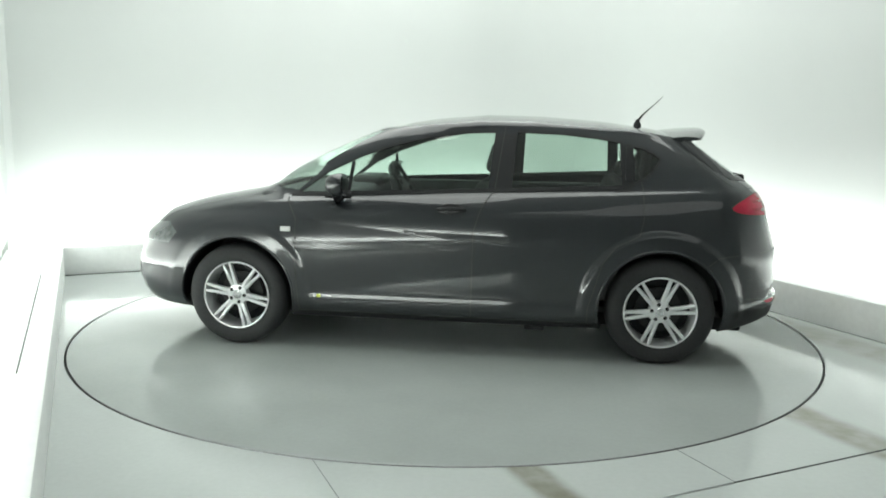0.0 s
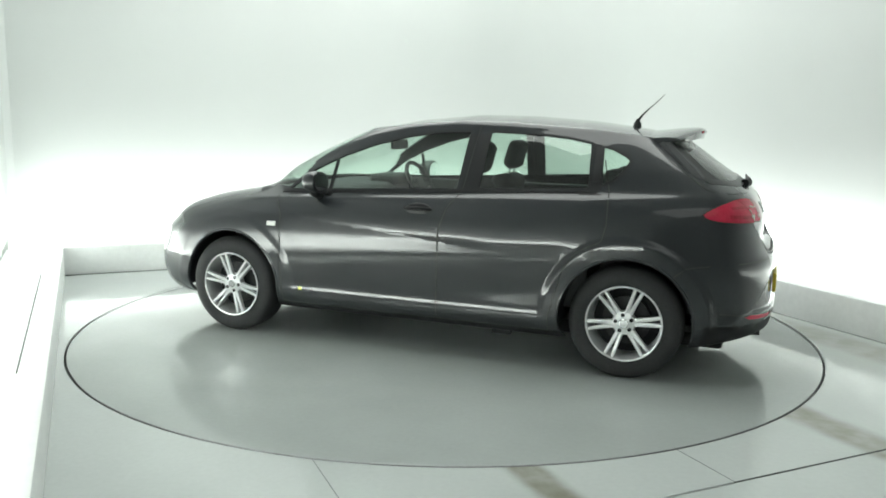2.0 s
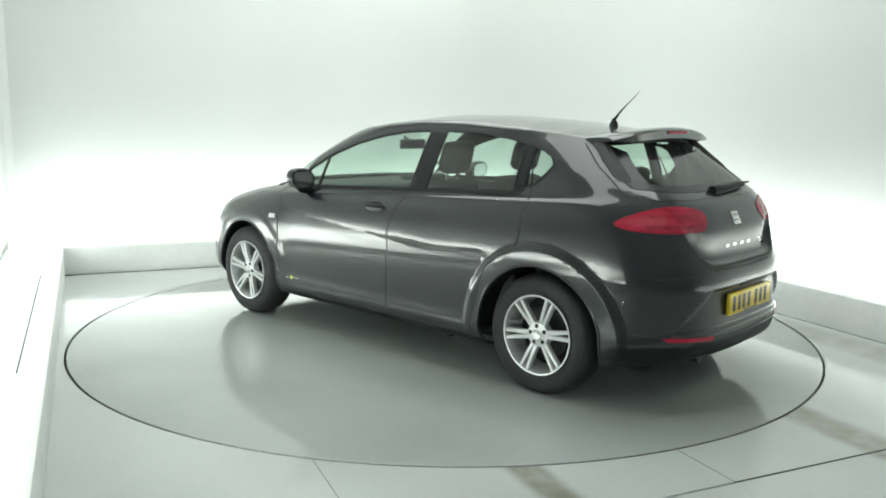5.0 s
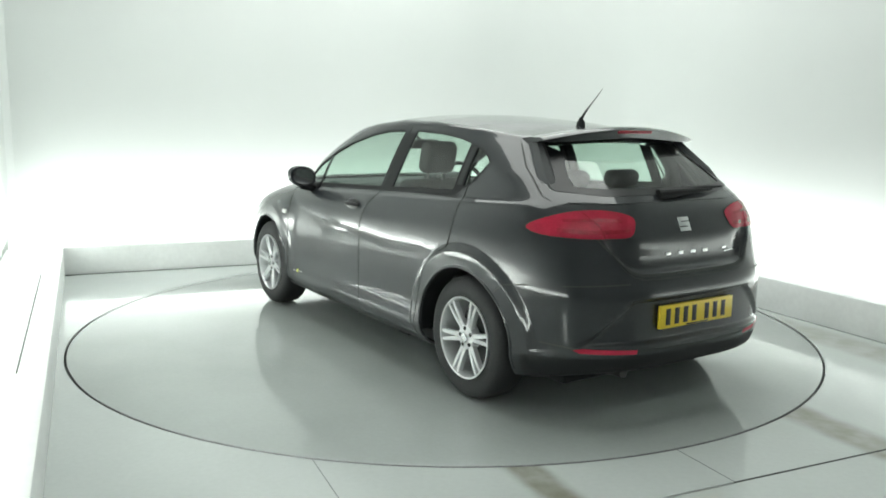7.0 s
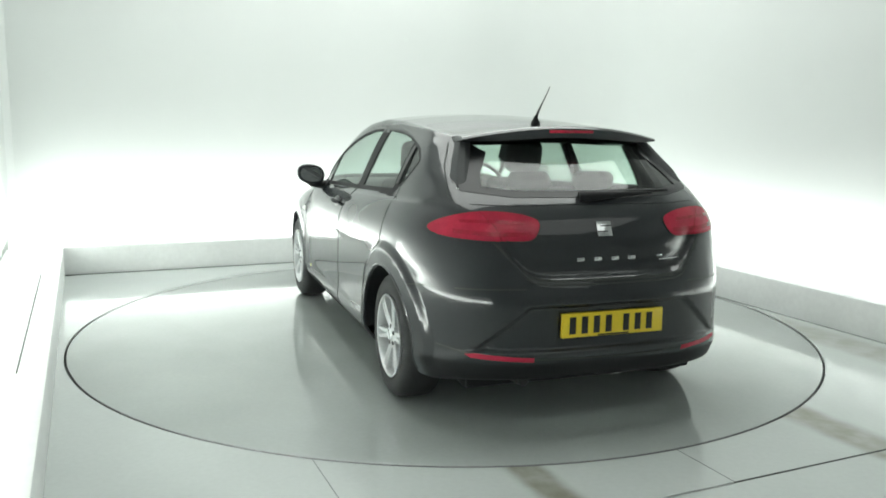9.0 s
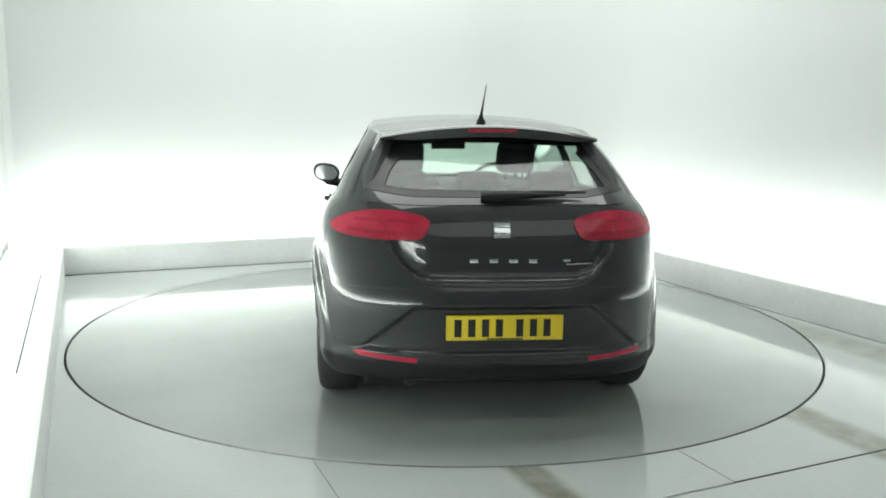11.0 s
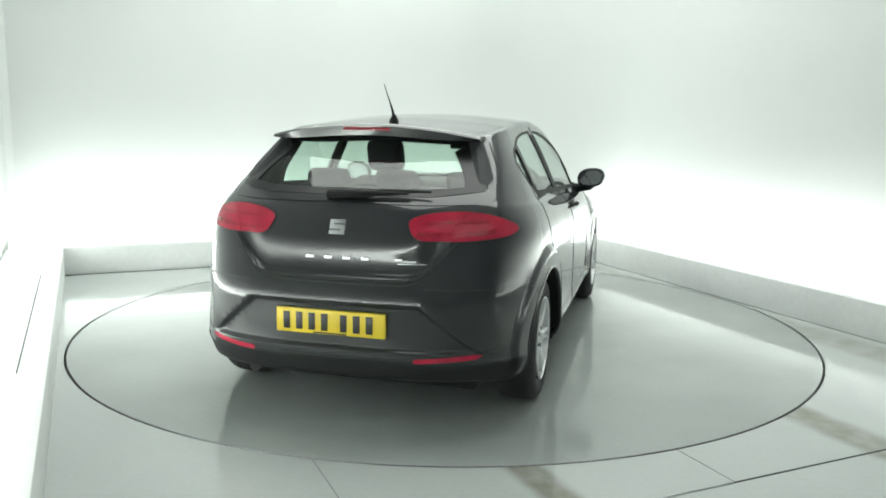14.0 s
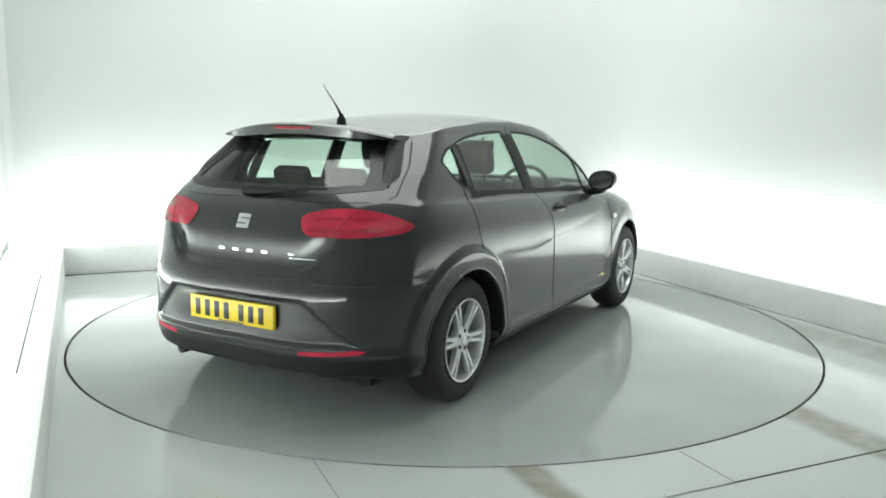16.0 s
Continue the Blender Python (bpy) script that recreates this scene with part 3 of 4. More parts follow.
def build_car_body():
    body = panel("body", PIECES[("body", "")], PAINT, car)
    panel("front_bumper", PIECES[("front_bumper", "")], PAINT, car)
    panel("rear_bumper", PIECES[("rear_bumper", "")], PAINT, car)
    panel("rear_valance", PIECES[("rear_valance", "")], BLACK, car, "black plastic lower rear valance")
    gate = panel("tailgate", PIECES[("tailgate", "")], PAINT, car)
    panel("rear_window", PIECES[("rear_window", "")], GLASS, gate, "tinted rear window", -0.003)
    if ("windscreen", "") in PIECES:
        panel("windscreen", PIECES[("windscreen", "")], GLASS, car, "clear windscreen", -0.003)
    DOORS["tailgate"] = gate
    for s in ("left", "right"):
        fd = panel("front_door", PIECES[("front_door", s)], PAINT, car)
        rd = panel("rear_door", PIECES[("rear_door", s)], PAINT, car)
        DOORS[("front", s)], DOORS[("rear", s)] = fd, rd
        panel("sill", PIECES[("sill", s)], BLACK, car, "black sill under the doors")
        panel("pillar_trim", PIECES[("front_pillar", s)], BLACK, fd, "black pillar trim", 0.001)
        panel("pillar_trim", PIECES[("rear_pillar", s)], BLACK, rd, "black pillar trim", 0.001)
        panel("window_pane", PIECES[("front_pane", s)], GLASS, fd, "green-tinted door glass", -0.004)
        panel("window_pane", PIECES[("rear_pane", s)], GLASS, rd, "green-tinted door glass", -0.004)
        panel("quarter_window", PIECES[("quarter_pane", s)], GLASS, car, "small triangular rear quarter glass", -0.004)
        panel("tail_light", PIECES[("tail_light", s)], RED, car, "red rear lamp lens", 0.004)
        panel("reflector", PIECES[("reflector", s)], RED, car, "slim red bumper reflector", 0.002)
        if ("headlight", s) in PIECES:
            panel("headlight", PIECES[("headlight", s)], SMOKE, car, "clear headlamp lens", 0.002)
    return body


build_car_body()


# ---- wheels
def wheel(side):
    root = new("wheel")
    root.parent = car
    half = 0.1025
    tyre = [(0.205, half - 0.012), (0.222, half - 0.004), (0.25, half + 0.004), (0.285, half - 0.002), (0.304, half - 0.016), (0.314, half - 0.035), (TYRE_R, 0.03),
            (TYRE_R, -0.03), (0.314, -half + 0.03), (0.30, -half + 0.01), (0.26, -half), (0.205, -half + 0.01)]
    part("tyre", lathe_bm(tyre, 72), RUBBER, root)
    rim = lathe_bm([(0.208, half - 0.004), (0.213, half + 0.001), (0.210, half + 0.004), (0.203, half + 0.002), (0.199, half - 0.012), (0.192, half - 0.05), (0.185, -half + 0.02)], 72)
    part("rim", rim, ALLOY, root, "polished alloy rim")
    bm = bmesh.new()
    for i in range(6):
        for off in (-1, 1):
            a = 2 * math.pi * i / 6
            sp = bmesh.new()
            pts = []
            for k in range(7):
                f = k / 6
                r = 0.05 + f * 0.153
                half_w = 0.0128 - 0.0036 * f
                side_shift = off * (0.010 + 0.0115 * f ** 1.3)
                y = half - 0.018 + 0.014 * math.sin(f * math.pi * 0.5)
                pts.append((r, side_shift, half_w, y))
            rows = []
            for r, sh, hw, y in pts:
                rows.append([sp.verts.new((r, y - 0.028, sh - hw)), sp.verts.new((r, y - 0.004, sh - hw)), sp.verts.new((r, y, sh - hw * 0.6)), sp.verts.new((r, y, sh + hw * 0.6)), sp.verts.new((r, y - 0.004, sh + hw)), sp.verts.new((r, y - 0.028, sh + hw))])
            for q0, q1 in zip(rows, rows[1:]):
                for k in range(5):
                    sp.faces.new((q0[k], q0[k + 1], q1[k + 1], q1[k]))
            bmesh.ops.transform(sp, matrix=Matrix.Rotation(a, 4, "Y"), verts=sp.verts[:])
            add_bm(bm, sp)
    bmesh.ops.recalc_face_normals(bm, faces=bm.faces[:])
    part("spokes", bm, ALLOY, root, "six twin alloy spokes")
    part("hub", lathe_bm([(0.001, half - 0.006), (0.026, half - 0.007), (0.030, half - 0.012), (0.062, half - 0.016), (0.068, half - 0.03), (0.066, half - 0.06)], 40), ALLOY, root)
    part("centre_cap", lathe_bm([(0.001, half - 0.001), (0.022, half - 0.002), (0.026, half - 0.006), (0.026, half - 0.012)], 28), CHROME, root)
    for i in range(5):
        a = 2 * math.pi * i / 5 + 0.3
        b = lathe_bm([(0.001, half - 0.016), (0.0105, half - 0.0135), (0.0115, half - 0.015), (0.0115, half - 0.03)], 10)
        bmesh.ops.translate(b, vec=(0.046 * math.cos(a), 0.002, 0.046 * math.sin(a)), verts=b.verts[:])
        part("wheel_bolt", b, BLACK, root)
    part("brake_disc", lathe_bm([(0.03, 0.0), (0.135, 0.0), (0.135, -0.02), (0.03, -0.02)], 40), DARKSTEEL, root)
    part("backing", lathe_bm([(0.001, -0.03), (0.19, -0.03)], 40), BLACK, root)
    return root


first = wheel("left")
TRACK = 0.748
FRONT_TRACK = 0.778
first.matrix_basis = pose(HUB_X, FRONT_TRACK, HUB_Z, 0, 48, 0)
copy_thing(first, pose(-HUB_X, TRACK - 0.004, HUB_Z, 0, 8, 0))
copy_thing(first, pose(HUB_X, -FRONT_TRACK, HUB_Z, 0, 35, 180))
copy_thing(first, pose(-HUB_X, -TRACK + 0.004, HUB_Z, 0, 54, 180))
for s in (1, -1):
    for hx in (HUB_X, -HUB_X):
        liner = bmesh.new()
        rows = []
        for i in range(25):
            a = math.pi * (i / 24 * 1.06 - 0.03)
            p, _, _, _ = TREE.ray_cast(Vector((hx + (ARCH_R + 0.010) * math.cos(a), 2.0 * s, HUB_Z + (ARCH_R + 0.010) * math.sin(a))), Vector((0, -s, 0)))
            edge = min(abs(p.y) - 0.004, 0.895) if p is not None and abs(p.y) > 0.6 else 0.78
            rows.append([liner.verts.new((hx + (ARCH_R + 0.004) * math.cos(a), s * yy, max(0.19, HUB_Z + (ARCH_R + 0.004) * math.sin(a)))) for yy in (edge, 0.50)])
        for a, b in zip(rows, rows[1:]):
            liner.faces.new((a[0], a[1], b[1], b[0]))
        liner.faces.new([r[1] for r in rows])
        part("wheel_arch_liner", liner, BLACK, car)
        lip = []
        for i in range(33):
            a = math.pi * (i / 32 * 1.12 - 0.06)
            at = Vector((hx + (ARCH_R + 0.006) * math.cos(a), 2.0 * s, HUB_Z + (ARCH_R + 0.006) * math.sin(a)))
            p, _, _, _ = TREE.ray_cast(at, Vector((0, -s, 0)))
            if p is not None and abs(p.y) > 0.7:
                lip.append((p.x, p.y - s * 0.003, p.z))
        part("arch_lip", tube_bm(lip, 0.008, 10), PAINT, car, "rolled painted lip of the wheel arch")
part("underbody", box_bm(-1.80, 1.80, -0.62, 0.62, 0.17, 0.26, 0.02), BLACK, car)


# ---- shapes laid on the shell
def cast(view, a, b, sgn):
    if view == "side":
        p, n, _, _ = TREE.ray_cast(Vector((a, 2.0 * sgn, b)), Vector((0, -sgn, 0)))
    else:
        p, n, _, _ = TREE.ray_cast(Vector((-3.0, a * sgn, b)), Vector((1, 0, 0)))
    if p is None:
        return None, None
    out = Vector((0, sgn, 0)) if view == "side" else Vector((-1, 0, 0))
    return p, (n if n.dot(out) > 0 else -n)


def resample(pts, step, closed=False):
    pts = list(pts) + ([pts[0]] if closed else [])
    out = [pts[0]]
    for (a0, b0), (a1, b1) in zip(pts, pts[1:]):
        n = max(1, int(math.hypot(a1 - a0, b1 - b0) / step))
        out += [(a0 + (a1 - a0) * i / n, b0 + (b1 - b0) * i / n) for i in range(1, n + 1)]
    return out


def strip(name, pts, width, view, sgn, material, parent, label="", lift=0.002, closed=False, step=0.02):
    """A thin moulding or joint that follows the shell along a line."""
    line = resample(pts, step, closed)
    bm = bmesh.new()
    last = None
    for i, (a, b) in enumerate(line):
        a0, b0 = line[max(i - 1, 0)]
        a1, b1 = line[min(i + 1, len(line) - 1)]
        if closed and i in (0, len(line) - 1):
            (a0, b0), (a1, b1) = line[-2], line[1]
        ln = math.hypot(a1 - a0, b1 - b0) or 1
        pa, pb = -(b1 - b0) / ln * width / 2, (a1 - a0) / ln * width / 2
        p, n = cast(view, a + pa, b + pb, sgn)
        q, m = cast(view, a - pa, b - pb, sgn)
        if p is None or q is None or (p - q).length > width * 4 + 0.02:
            last = None
            continue
        row = [bm.verts.new(p - n * 0.004), bm.verts.new(p + n * lift), bm.verts.new(q + m * lift), bm.verts.new(q - m * 0.004)]
        if last:
            for k in range(3):
                bm.faces.new((last[k], last[k + 1], row[k + 1], row[k]))
        last = row
    bmesh.ops.recalc_face_normals(bm, faces=bm.faces[:])
    return part(name, bm, material, parent, label)


def plaque(name, view, a, b, sgn, w, h, d, material, parent, label="", bevel=0.002, flat=False, turn=0.0):
    """A small block seated on the shell, turned to its slope."""
    p, n = cast(view, a, b, sgn)
    if flat:
        n = Vector((-1, 0, 0)) if view == "rear" else Vector((0, sgn, 0))
    up = (Vector((0, 0, 1)) - n * n.z).normalized()
    side = up.cross(n)
    m = Matrix(((side.x, n.x, up.x, p.x), (side.y, n.y, up.y, p.y), (side.z, n.z, up.z, p.z), (0, 0, 0, 1))) @ Matrix.Rotation(radians(turn), 4, "Y")
    return part(name, box_bm(-w / 2, w / 2, -0.006, d, -h / 2, h / 2, min(bevel, w / 3, h / 3, d / 2), 2, m), material, parent, label)


def flank_details(s, sgn):
    fd, rd = DOORS[("front", s)], DOORS[("rear", s)]
    strip("shut_line", FRONT_DOOR[:4], 0.006, "side", sgn, GAP, fd, lift=0.0018)
    strip("shut_line", FRONT_DOOR[-5:], 0.006, "side", sgn, GAP, fd, lift=0.0018)
    strip("shut_line", REAR_DOOR[8:], 0.006, "side", sgn, GAP, rd, lift=0.0018)
    strip("belt_moulding", [(0.97, 0.944), (0.3, 0.974), (-0.325, 1.001)], 0.022, "side", sgn, BLACK, fd, "black rubber belt moulding", 0.004)
    strip("belt_moulding", [(-0.335, 1.002), (-1.06, 1.036)], 0.022, "side", sgn, BLACK, rd, "black rubber belt moulding", 0.004)
    strip("window_seal", FRONT_PANE[2:] + [(0.93, 0.955)], 0.012, "side", sgn, BLACK, fd, "", 0.002)
    strip("window_seal", REAR_PANE[1:], 0.012, "side", sgn, BLACK, rd, "", 0.002)
    strip("window_seal", QUARTER_PANE, 0.012, "side", sgn, BLACK, car, "", 0.002, True)
    strip("window_divider", [(0.60, 0.972), (0.585, 1.150)], 0.022, "side", sgn, BLACK, fd, "black bar of the front quarter light", 0.003)
    strip("sill_edge", [(0.90, 0.238), (0.0, 0.236), (-0.90, 0.238)], 0.008, "side", sgn, GAP, car, "", 0.001)
    # handle: scooped cup and bar
    p, n = cast("side", -0.05, 0.876, sgn)
    cup = bmesh.new()
    bmesh.ops.create_uvsphere(cup, u_segments=24, v_segments=12, radius=1.0)
    bmesh.ops.transform(cup, matrix=Matrix.Translation(p - Vector((0, 0.004 * sgn, 0.004))) @ Matrix.Diagonal((0.088, 0.013, 0.050, 1)), verts=cup.verts[:])
    part("handle_cup", cup, GLOSSBLACK, fd, "dark scooped handle recess")
    bar = tube_bm([(p.x + 0.085, p.y + sgn * 0.004, p.z + 0.010), (p.x + 0.055, p.y + sgn * 0.020, p.z + 0.013), (p.x, p.y + sgn * 0.026, p.z + 0.014), (p.x - 0.055, p.y + sgn * 0.021, p.z + 0.013), (p.x - 0.085, p.y + sgn * 0.004, p.z + 0.010)], [0.009, 0.012, 0.013, 0.012, 0.009], 10)
    part("door_handle", bar, BLACK, fd, "dark pull handle across the recess")
    # rear handle hidden in the black corner by the quarter glass
    strip("hidden_handle", [(-1.085, 1.075), (-1.085, 1.27)], 0.045, "side", sgn, GLOSSBLACK, rd, "black handle hidden in the window corner", 0.004)
    plaque("side_repeater", "side", 0.965, 0.742, sgn, 0.062, 0.030, 0.006, WHITE, car, "small clear side indicator", 0.004)
    # sticker by the front sill
    plaque("sticker_mark", "side", 0.762, 0.333, sgn, 0.024, 0.020, 0.0012, LIME, fd, "lime round sticker mark", 0.0005)
    for a, b, w in ((0.802, 0.329, 0.035), (0.712, 0.334, 0.060)):
        plaque("sticker_bar", "side", a, b, sgn, w, 0.007, 0.001, LINING, fd, "pale sticker bar", 0.0004)
    # mirror
    mx, my, mz = 0.618, 0.893, 1.018
    hb = bmesh.new()
    bmesh.ops.create_uvsphere(hb, u_segments=32, v_segments=20, radius=1.0)
    for v in hb.verts:
        x, y, z = v.co
        if x < -0.35:
            x = -0.35
        v.co = Vector((mx + 0.085 * x, sgn * (my + 0.098 * math.copysign(abs(y) ** 0.85, y)), mz + 0.070 * math.copysign(abs(z) ** 0.85, z) + 0.01 * y))
    mir = part("door_mirror", hb, PAINT, car, "dark door mirror housing on a short arm")
    gl = bmesh.new()
    bmesh.ops.create_circle(gl, cap_ends=True, radius=1.0, segments=32)
    for v in gl.verts:
        y, z = v.co.x, v.co.y
        v.co = Vector((mx - 0.034, sgn * (my + 0.078 * math.copysign(abs(y) ** 0.8, y)), mz + 0.052 * math.copysign(abs(z) ** 0.8, z) + 0.008 * y))
    glass = part("mirror_glass", gl, MIRROR, mir, "mirror glass")
    arm = tube_bm([(0.66, sgn * 0.765, 0.938), (0.652, sgn * 0.82, 0.940), (0.636, sgn * 0.875, 0.955), (0.63, sgn * 0.90, 0.985)], [0.034, 0.030, 0.034, 0.040], 12)
    part("mirror_arm", arm, BLACK, mir, "black mirror arm")
    plaque("mirror_base", "side", 0.66, 0.950, sgn, 0.17, 0.050, 0.012, BLACK, fd, "black triangle behind the mirror", 0.006)
    # rear lamp inner bands
    lamp = [o for o in car.children if o.name.startswith("tail_light")][0 if sgn > 0 else 1]
    strip("lens_band", [(0.37, 0.908), (0.55, 0.908), (0.69, 0.918)], 0.018, "rear", sgn, REDDARK, lamp, "", 0.0055)
    strip("lens_band", [(0.40, 0.955), (0.55, 0.962), (0.66, 0.960)], 0.012, "rear", sgn, REDDARK, lamp, "", 0.0055)
    strip("lens_joint", [(0.505, 0.882), (0.525, 0.940), (0.575, 1.000)], 0.006, "rear", sgn, REDDARK, lamp, "", 0.006)
    strip("lens_rim", LAMP, 0.007, "rear", sgn, GAP, lamp, "", 0.003, True)
    strip("bumper_joint", [(0.70, 0.668), (0.60, 0.672), (0.42, 0.676)], 0.006, "rear", sgn, GAP, car, "", 0.001)
    strip("bumper_joint", [(-1.72, 0.66), (-1.60, 0.645), (-1.545, 0.60)], 0.006, "side", sgn, GAP, car, "", 0.001)
    # rubber nub and jack point under the sill
    part("jack_point", box_bm(-0.62, -0.50, sgn * 0.74 - 0.03, sgn * 0.74 + 0.03, 0.155, 0.20, 0.01), BLACK, car)


for s, sgn in (("left", 1), ("right", -1)):
    flank_details(s, sgn)


def tail_details():
    gate = DOORS["tailgate"]
    mirror_line = lambda pts: [(-a, b) for a, b in pts[::-1]] + [(a, b) for a, b in pts[1:]]
    strip("shut_line", mirror_line([(0.0, 0.702), (0.34, 0.706), (0.400, 0.724), (0.462, 0.785), (0.55, 0.885)]), 0.009, "rear", 1, GAP, gate, "", 0.0012)
    # Wide dark strip paints the shade in the gap under the tailgate lip.
    strip("tailgate_gap_shade", mirror_line([(0.0, 0.696), (0.25, 0.697), (0.34, 0.701), (0.385, 0.713), (0.42, 0.740), (0.447, 0.772)]), 0.026, "rear", 1, GAP, gate, "", 0.0016)
    for g in (1, -1):
        strip("shut_line", [(0.655, 1.045), (0.668, 1.06), (0.625, 1.19), (0.56, 1.30)], 0.004, "rear", g, GAP, gate, "", 0.0012)
    strip("glass_border", mirror_line([(0.0, 1.075), (0.40, 1.077), (0.612, 1.100)]), 0.030, "rear", 1, GLOSSBLACK, gate, "black printed glass border", 0.002)
    for g in (1, -1):
        strip("glass_border", [(0.582, 1.100), (0.545, 1.19), (0.468, 1.288)], 0.105, "rear", g, GLOSSBLACK, gate, "black printed glass border", 0.002)
    # badge and lettering as plain metal shapes
    plaque("badge", "rear", 0.006, 0.924, 1, 0.076, 0.072, 0.006, CHROME, gate, "plain bright metal badge", 0.008)
    for dz, dx in ((0.012, -0.010), (-0.012, 0.010)):
        plaque("badge_groove", "rear", 0.006 + dx, 0.924 + dz, 1, 0.056, 0.005, 0.0075, INK, gate, "dark groove", 0.001)
    for k in range(4):
        y = 0.132 - k * 0.089
        plaque("letter_bar", "rear", y, 0.790, 1, 0.038, 0.017, 0.003, CHROME, gate, "small bright metal bar", 0.002)
    plaque("letter_bar", "rear", -0.290, 0.792, 1, 0.034, 0.009, 0.002, CHROME, gate, "small bright metal bar", 0.002)
    plaque("letter_bar", "rear", -0.350, 0.775, 1, 0.13, 0.005, 0.002, CHROME, gate, "small bright metal bar", 0.001)
    # handle ledge above the tailgate's lower edge
    strip("tailgate_crease", mirror_line([(0.0, 1.035), (0.35, 1.030), (0.60, 1.035)]), 0.006, "rear", 1, PAINT, gate, "", 0.003)
    # number plate
    px, pz = -2.048, 0.508
    plate = part("number_plate", box_bm(px - 0.008, px + 0.012, -0.26, 0.26, pz - 0.0555, pz + 0.0555, 0.003), YELLOW, car, "yellow number plate with dark bars")
    w = 0.044
    y = 0.225
    for k in range(7):
        if k == 4:
            y -= 0.030
        part("plate_bar", box_bm(px - 0.0095, px - 0.006, y - w + 0.012, y, pz - 0.0395, pz + 0.0395, 0.001), INK, plate)
        y -= 0.061
    part("plate_lower_bar", box_bm(px - 0.0092, px - 0.006, -0.08, 0.08, pz - 0.053, pz - 0.046, 0.0005), INK, plate)
    part("plate_light_bar", box_bm(-2.052, -2.005, -0.12, 0.12, 0.588, 0.600, 0.003), BLACK, car)
    # wiper
    base = cast("rear", 0.06, 1.060, 1)[0]
    wip = part("rear_wiper", tube_bm([(base.x - 0.005, 0.085, 1.062), (base.x - 0.022, 0.03, 1.066), (base.x - 0.020, -0.14, 1.074), (base.x - 0.012, -0.30, 1.078)], [0.027, 0.025, 0.014, 0.006], 10), BLACK, gate, "black rear wiper arm")
    part("wiper_blade", tube_bm([(base.x - 0.010, -0.02, 1.078), (base.x - 0.006, -0.20, 1.086), (base.x + 0.004, -0.40, 1.088)], [0.006, 0.009, 0.005], 8), BLACK, wip)
    # spoiler over the glass
    bm = bmesh.new()
    rows = []
    for i in range(25):
        y = -0.54 + 1.08 * i / 24
        f = abs(y) / 0.54
        lead, trail = -1.30 - 0.02 * f, -1.592 + 0.085 * f**2.4
        zl, zt = 1.374 - 0.044 * f**2, 1.387 - 0.058 * f**2
        th = 0.056 * (1 - 0.72 * f**4)
        sec = [(lead, zl - 0.008), (lead - 0.06, zl - 0.001), (0.5 * (lead + trail), 0.5 * (zl + zt) + 0.003), (trail + 0.035, zt + 0.002), (trail + 0.010, zt - 0.003), (trail, zt - 0.012), (trail + 0.010, zt - th), (trail + 0.05, zt - th - 0.004), (lead - 0.06, zl - th - 0.02)]
        rows.append([bm.verts.new((a, y, b)) for a, b in sec])
    for a, b in zip(rows, rows[1:]):
        for k in range(9):
            bm.faces.new((a[k], a[(k + 1) % 9], b[(k + 1) % 9], b[k]))
    bm.faces.new(rows[0])
    bm.faces.new(rows[-1][::-1])
    bmesh.ops.recalc_face_normals(bm, faces=bm.faces[:])
    spo = part("spoiler", bm, PAINT, gate, "body-coloured roof spoiler", 50)
    part("brake_light", box_bm(-1.5955, -1.575, -0.12, 0.12, 1.353, 1.368, 0.003), REDDARK, spo, "slim red high brake light")
    # aerial
    ae = part("aerial_base", lathe_bm([(0.001, 0.036), (0.010, 0.034), (0.014, 0.02), (0.024, 0.004), (0.026, -0.02)], 20, "Z"), BLACK, car, "black roof aerial base")
    ae.matrix_basis = pose(-1.182, 0, 1.402, 0, 0, 0)
    part("aerial_mast", tube_bm([(0, 0, 0.02), (-0.03, 0, 0.060), (-0.07, 0, 0.100), (-0.125, 0, 0.150), (-0.158, 0, 0.186)], [0.009, 0.006, 0.0035, 0.0025, 0.0015], 8), BLACK, ae, "thin black aerial mast leaning back")
    # exhaust and tow cover
    part("exhaust_pipe", tube_bm([(-1.75, 0.42, 0.235), (-1.90, 0.415, 0.248), (-1.985, 0.41, 0.252)], [0.026, 0.027, 0.027], 16), DARKSTEEL, car, "dark steel exhaust tailpipe")
    part("exhaust_mouth", lathe_bm([(0.001, 0.0), (0.023, 0.0)], 20), INK, car).matrix_basis = pose(-1.9865, 0.41, 0.252, 0, 0, 90)
    strip("bumper_line", mirror_line([(0.0, 0.352), (0.35, 0.360), (0.60, 0.372), (0.76, 0.400)]), 0.008, "rear", 1, GAP, car, "", 0.0012)


tail_details()


# ---- cabin
def rounded(x0, x1, y0, y1, z0, z1, r, m=None):
    return box_bm(x0, x1, y0, y1, z0, z1, r, 4, m)


def seat(x, y):
    back = part("seat_backrest", rounded(-0.07, 0.07, -0.235, 0.235, 0.0, 0.60, 0.055), FABRIC, car, "dark cloth front seat")
    back.matrix_basis = pose(x, y, 0.46, 0, -16, 0)
    part("headrest", rounded(-0.045, 0.055, -0.125, 0.125, 0.645, 0.850, 0.049), FABRIC, back, "dark cloth headrest")
    for k in (-0.055, 0.055):
        part("headrest_post", tube_bm([(0, k, 0.58), (0, k, 0.66)], 0.007, 8), STEEL, back)
    part("seat_cushion", rounded(-0.02, 0.48, -0.25, 0.25, -0.10, 0.06, 0.05, pose(0, 0, 0, 0, 16, 0)), FABRIC, back)


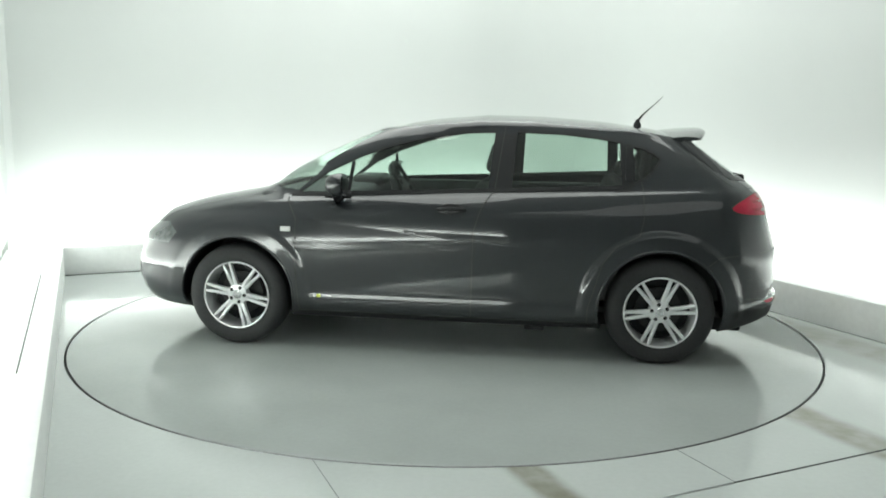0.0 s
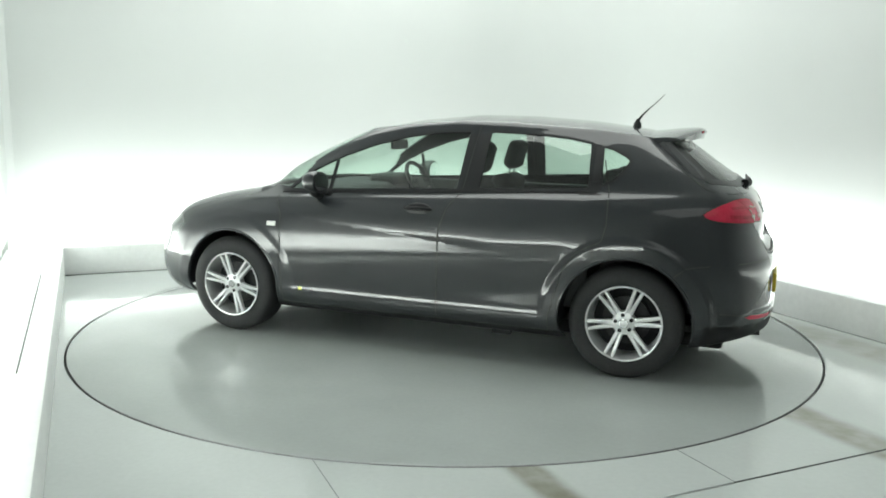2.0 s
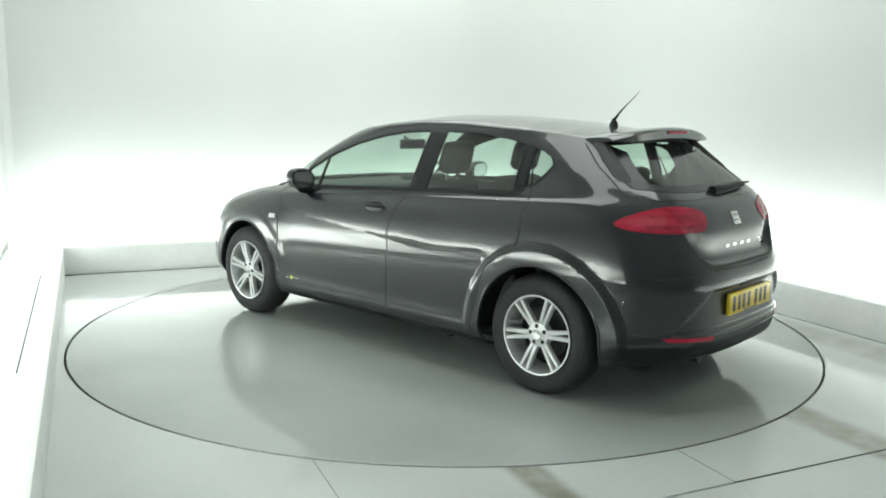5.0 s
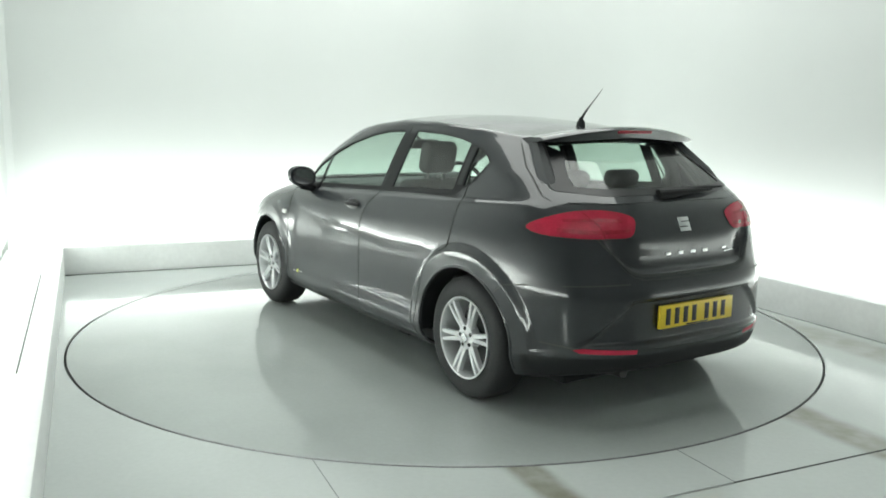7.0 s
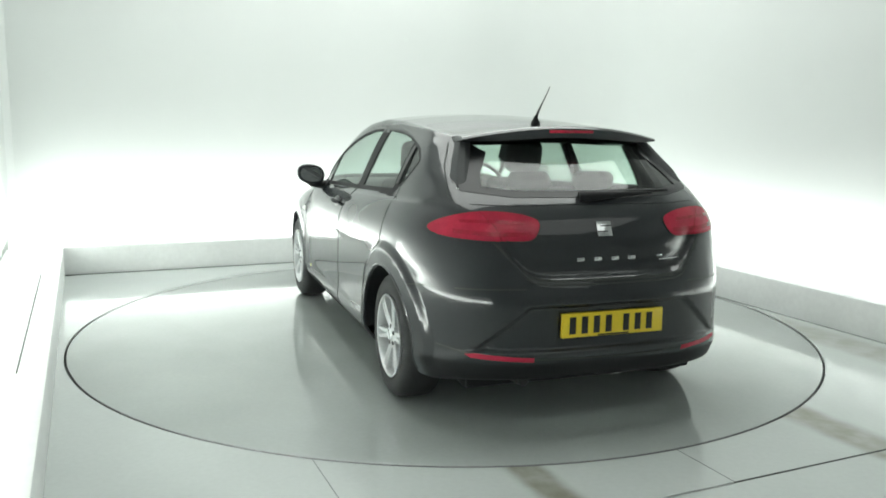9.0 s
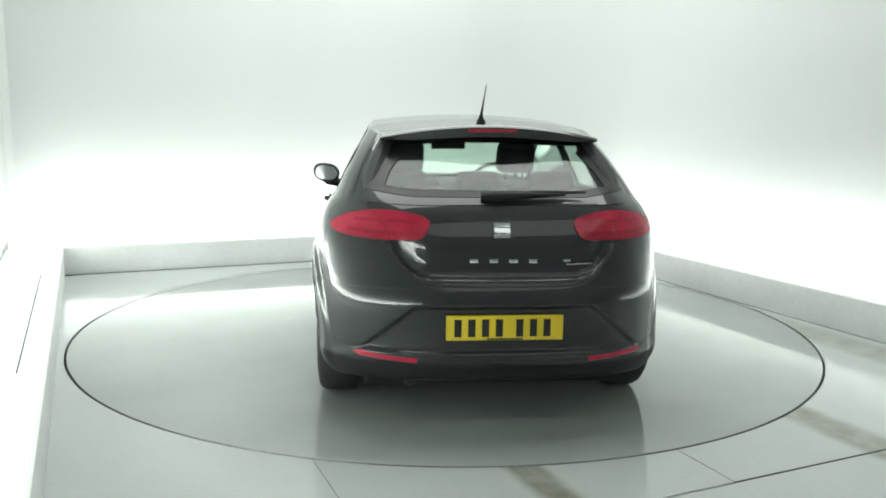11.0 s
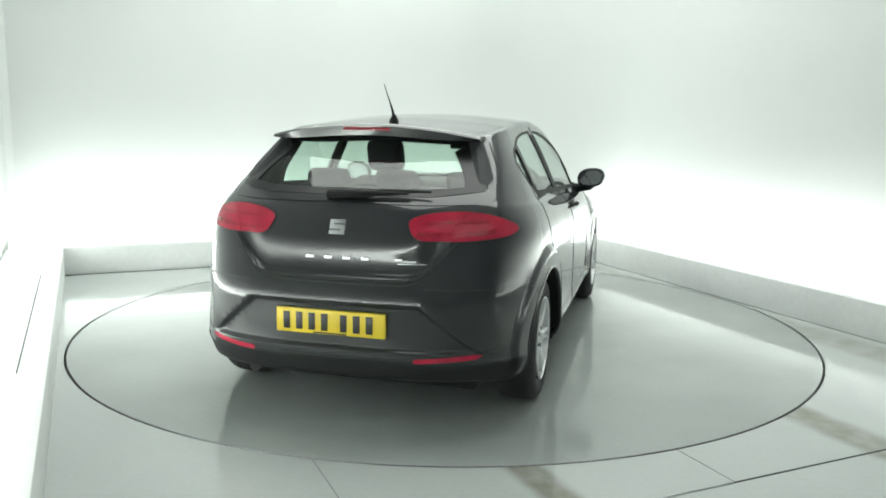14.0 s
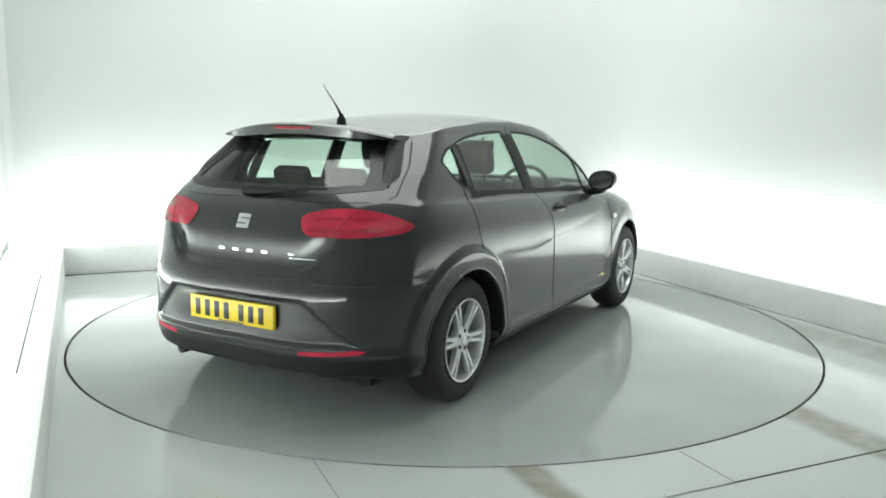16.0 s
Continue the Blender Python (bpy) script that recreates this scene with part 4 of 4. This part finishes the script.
def cabin():
    seat(-0.08, 0.36)
    seat(-0.08, -0.36)
    bench = part("rear_bench", rounded(-0.08, 0.08, -0.64, 0.64, 0.0, 0.60, 0.06), FABRIC, car, "dark cloth rear bench")
    bench.matrix_basis = pose(-0.88, 0, 0.48, 0, -22, 0)
    for y in (-0.40, 0.0, 0.40):
        part("headrest", rounded(-0.04, 0.05, y - 0.12, y + 0.12, 0.60, 0.70, 0.035), FABRIC, bench, "low dark rear headrest")
    part("bench_cushion", rounded(-0.02, 0.48, -0.62, 0.62, -0.12, 0.06, 0.05, pose(0, 0, 0, 0, 20, 0)), FABRIC, bench)
    part("parcel_shelf", rounded(-1.70, -1.14, -0.58, 0.58, 0.965, 0.985, 0.01), CABIN, car, "dark parcel shelf")
    part("cabin_floor", box_bm(-1.78, 1.35, -0.66, 0.66, 0.26, 0.30, 0.01), CABIN, car)
    dash = part("dashboard", rounded(0.62, 1.22, -0.68, 0.68, 0.70, 0.955, 0.06), CABIN, car, "dark plastic dashboard")
    part("instrument_hood", rounded(0.60, 0.82, -0.52, -0.20, 0.93, 1.01, 0.035), CABIN, dash)
    wheel_rim = bmesh.new()
    n, k = 40, 8
    rows = []
    for i in range(n):
        a = 2 * math.pi * i / n
        rows.append([wheel_rim.verts.new(((0.185 + 0.015 * math.cos(2 * math.pi * j / k)) * math.cos(a), (0.185 + 0.015 * math.cos(2 * math.pi * j / k)) * math.sin(a), 0.015 * math.sin(2 * math.pi * j / k))) for j in range(k)])
    for i in range(n):
        a, b = rows[i], rows[(i + 1) % n]
        for j in range(k):
            wheel_rim.faces.new((a[j], b[j], b[(j + 1) % k], a[(j + 1) % k]))
    sw = part("steering_wheel", wheel_rim, BLACK, car, "black steering wheel")
    sw.matrix_basis = pose(0.46, -0.36, 0.93, 0, -62, 0)
    part("wheel_boss", rounded(-0.06, 0.06, -0.07, 0.07, -0.03, 0.01, 0.015), CABIN, sw)
    for a in (0, 90, 270):
        part("wheel_spoke", rounded(0.04, 0.185, -0.016, 0.016, -0.012, 0.004, 0.004, pose(0, 0, 0, 0, 0, a + 180)), CABIN, sw)
    im = part("interior_mirror", rounded(0.46, 0.485, -0.125, 0.125, 1.205, 1.272, 0.012), BLACK, car, "black interior mirror")
    part("mirror_stalk", tube_bm([(0.485, 0, 1.25), (0.56, 0, 1.29)], 0.010, 8), BLACK, im)
    part("gear_console", rounded(0.05, 0.65, -0.10, 0.10, 0.30, 0.62, 0.03), CABIN, car)
    for sgn in (1, -1):
        part("door_lining", rounded(-1.05, 0.80, sgn * 0.72 - 0.02, sgn * 0.72 + 0.02, 0.35, 0.955, 0.015), CABIN, car, "dark door lining")
        part("pillar_lining", tube_bm([(-1.70, sgn * 0.60, 0.98), (-1.56, sgn * 0.57, 1.13), (-1.40, sgn * 0.50, 1.30)], [0.055, 0.06, 0.04], 10), CABIN, car, "dark lining of the rear pillar")
        part("pillar_lining", tube_bm([(-1.30, sgn * 0.66, 1.00), (-1.32, sgn * 0.60, 1.16), (-1.26, sgn * 0.52, 1.30)], [0.045, 0.04, 0.03], 10), CABIN, car, "dark lining of the rear pillar")
        part("boot_lining", rounded(-1.68, -1.10, sgn * 0.60 - 0.02, sgn * 0.60 + 0.02, 0.35, 0.985, 0.015), CABIN, car, "dark boot lining")


cabin()


# ---- joints in the studio
def joints():
    def bar(name, u0, u1, v0, v1, z0, z1, material, label):
        tagged(finish(name, box_bm(u0, u1, v0, v1, z0, z1, 0, 1, TURN), material, smooth=0), label, "joint", kind="structure")
    bar("floor_joint", 0.012, 0.015, -2.80, -2.455, -0.004, 0.0012, SEAM, "thin dark joint between floor panels")
    bar("floor_joint", 0.015, KERB_U1, -2.806, -2.798, -0.004, 0.0012, GAP, "thin dark joint between floor panels")
    bar("floor_joint", -1.4815, -1.4785, -2.80, -1.96, -0.004, 0.0012, SEAM, "thin dark joint between floor panels")
    bar("kerb_joint", KERB_U0, KERB_U1, KERB_V - 0.010, KERB_V, -0.004, 0.004, GAP, "dark joint at the foot of the kerb")
    bar("kerb_joint", KERB_U1 - 0.005, KERB_U1, -7.0, KERB_V, -0.004, 0.003, SEAM, "dark joint at the foot of the kerb")
    bar("kerb_top_joint", -2.618, -2.612, -1.10, 1.45, 0.2, KERB_H + 0.002, GAP, "dark joint along the kerb's outer edge")
    bar("wall_joint", -1.135, -1.125, WALL_V - 0.004, WALL_V, 0.45, 0.88, WALL, "pale upright joint in the studio wall")
    bm = lathe_bm([(DISC_R - 0.004, -0.012), (DISC_R + 0.008, -0.012)], 160, "Z")
    tagged(finish("turntable_gap", bm, GAP), "dark ring gap round the turntable", "gap", kind="structure")


joints()


# ---------------------------------------------------------------- things that move
TIMES = [0.0, 2.0, 4.0, 6.5, 8.0, 9.0, 11.5, 12.5, 14.0, 16.0]
ANGLES = [172.2, 158.2, 144.15, 127.0, 116.85, 109.85, 92.45, 85.35, 74.85, 60.95]
AXIS = Vector((0.0897, 0.0461, 0.0))


def motions():
    fit = np.polyfit(TIMES, ANGLES, 3)
    rows, disc = [], []
    for i in range(33):
        t = i * 0.5
        a = float(np.polyval(fit, t))
        turn = pose(0, 0, 0, 0, 0, a)
        rows.append((t, turn @ Matrix.Translation(-AXIS)))
        disc.append((t, pose(0, 0, 0, 0, 0, a)))
    walk(car, rows)
    walk(turntable, disc)


motions()
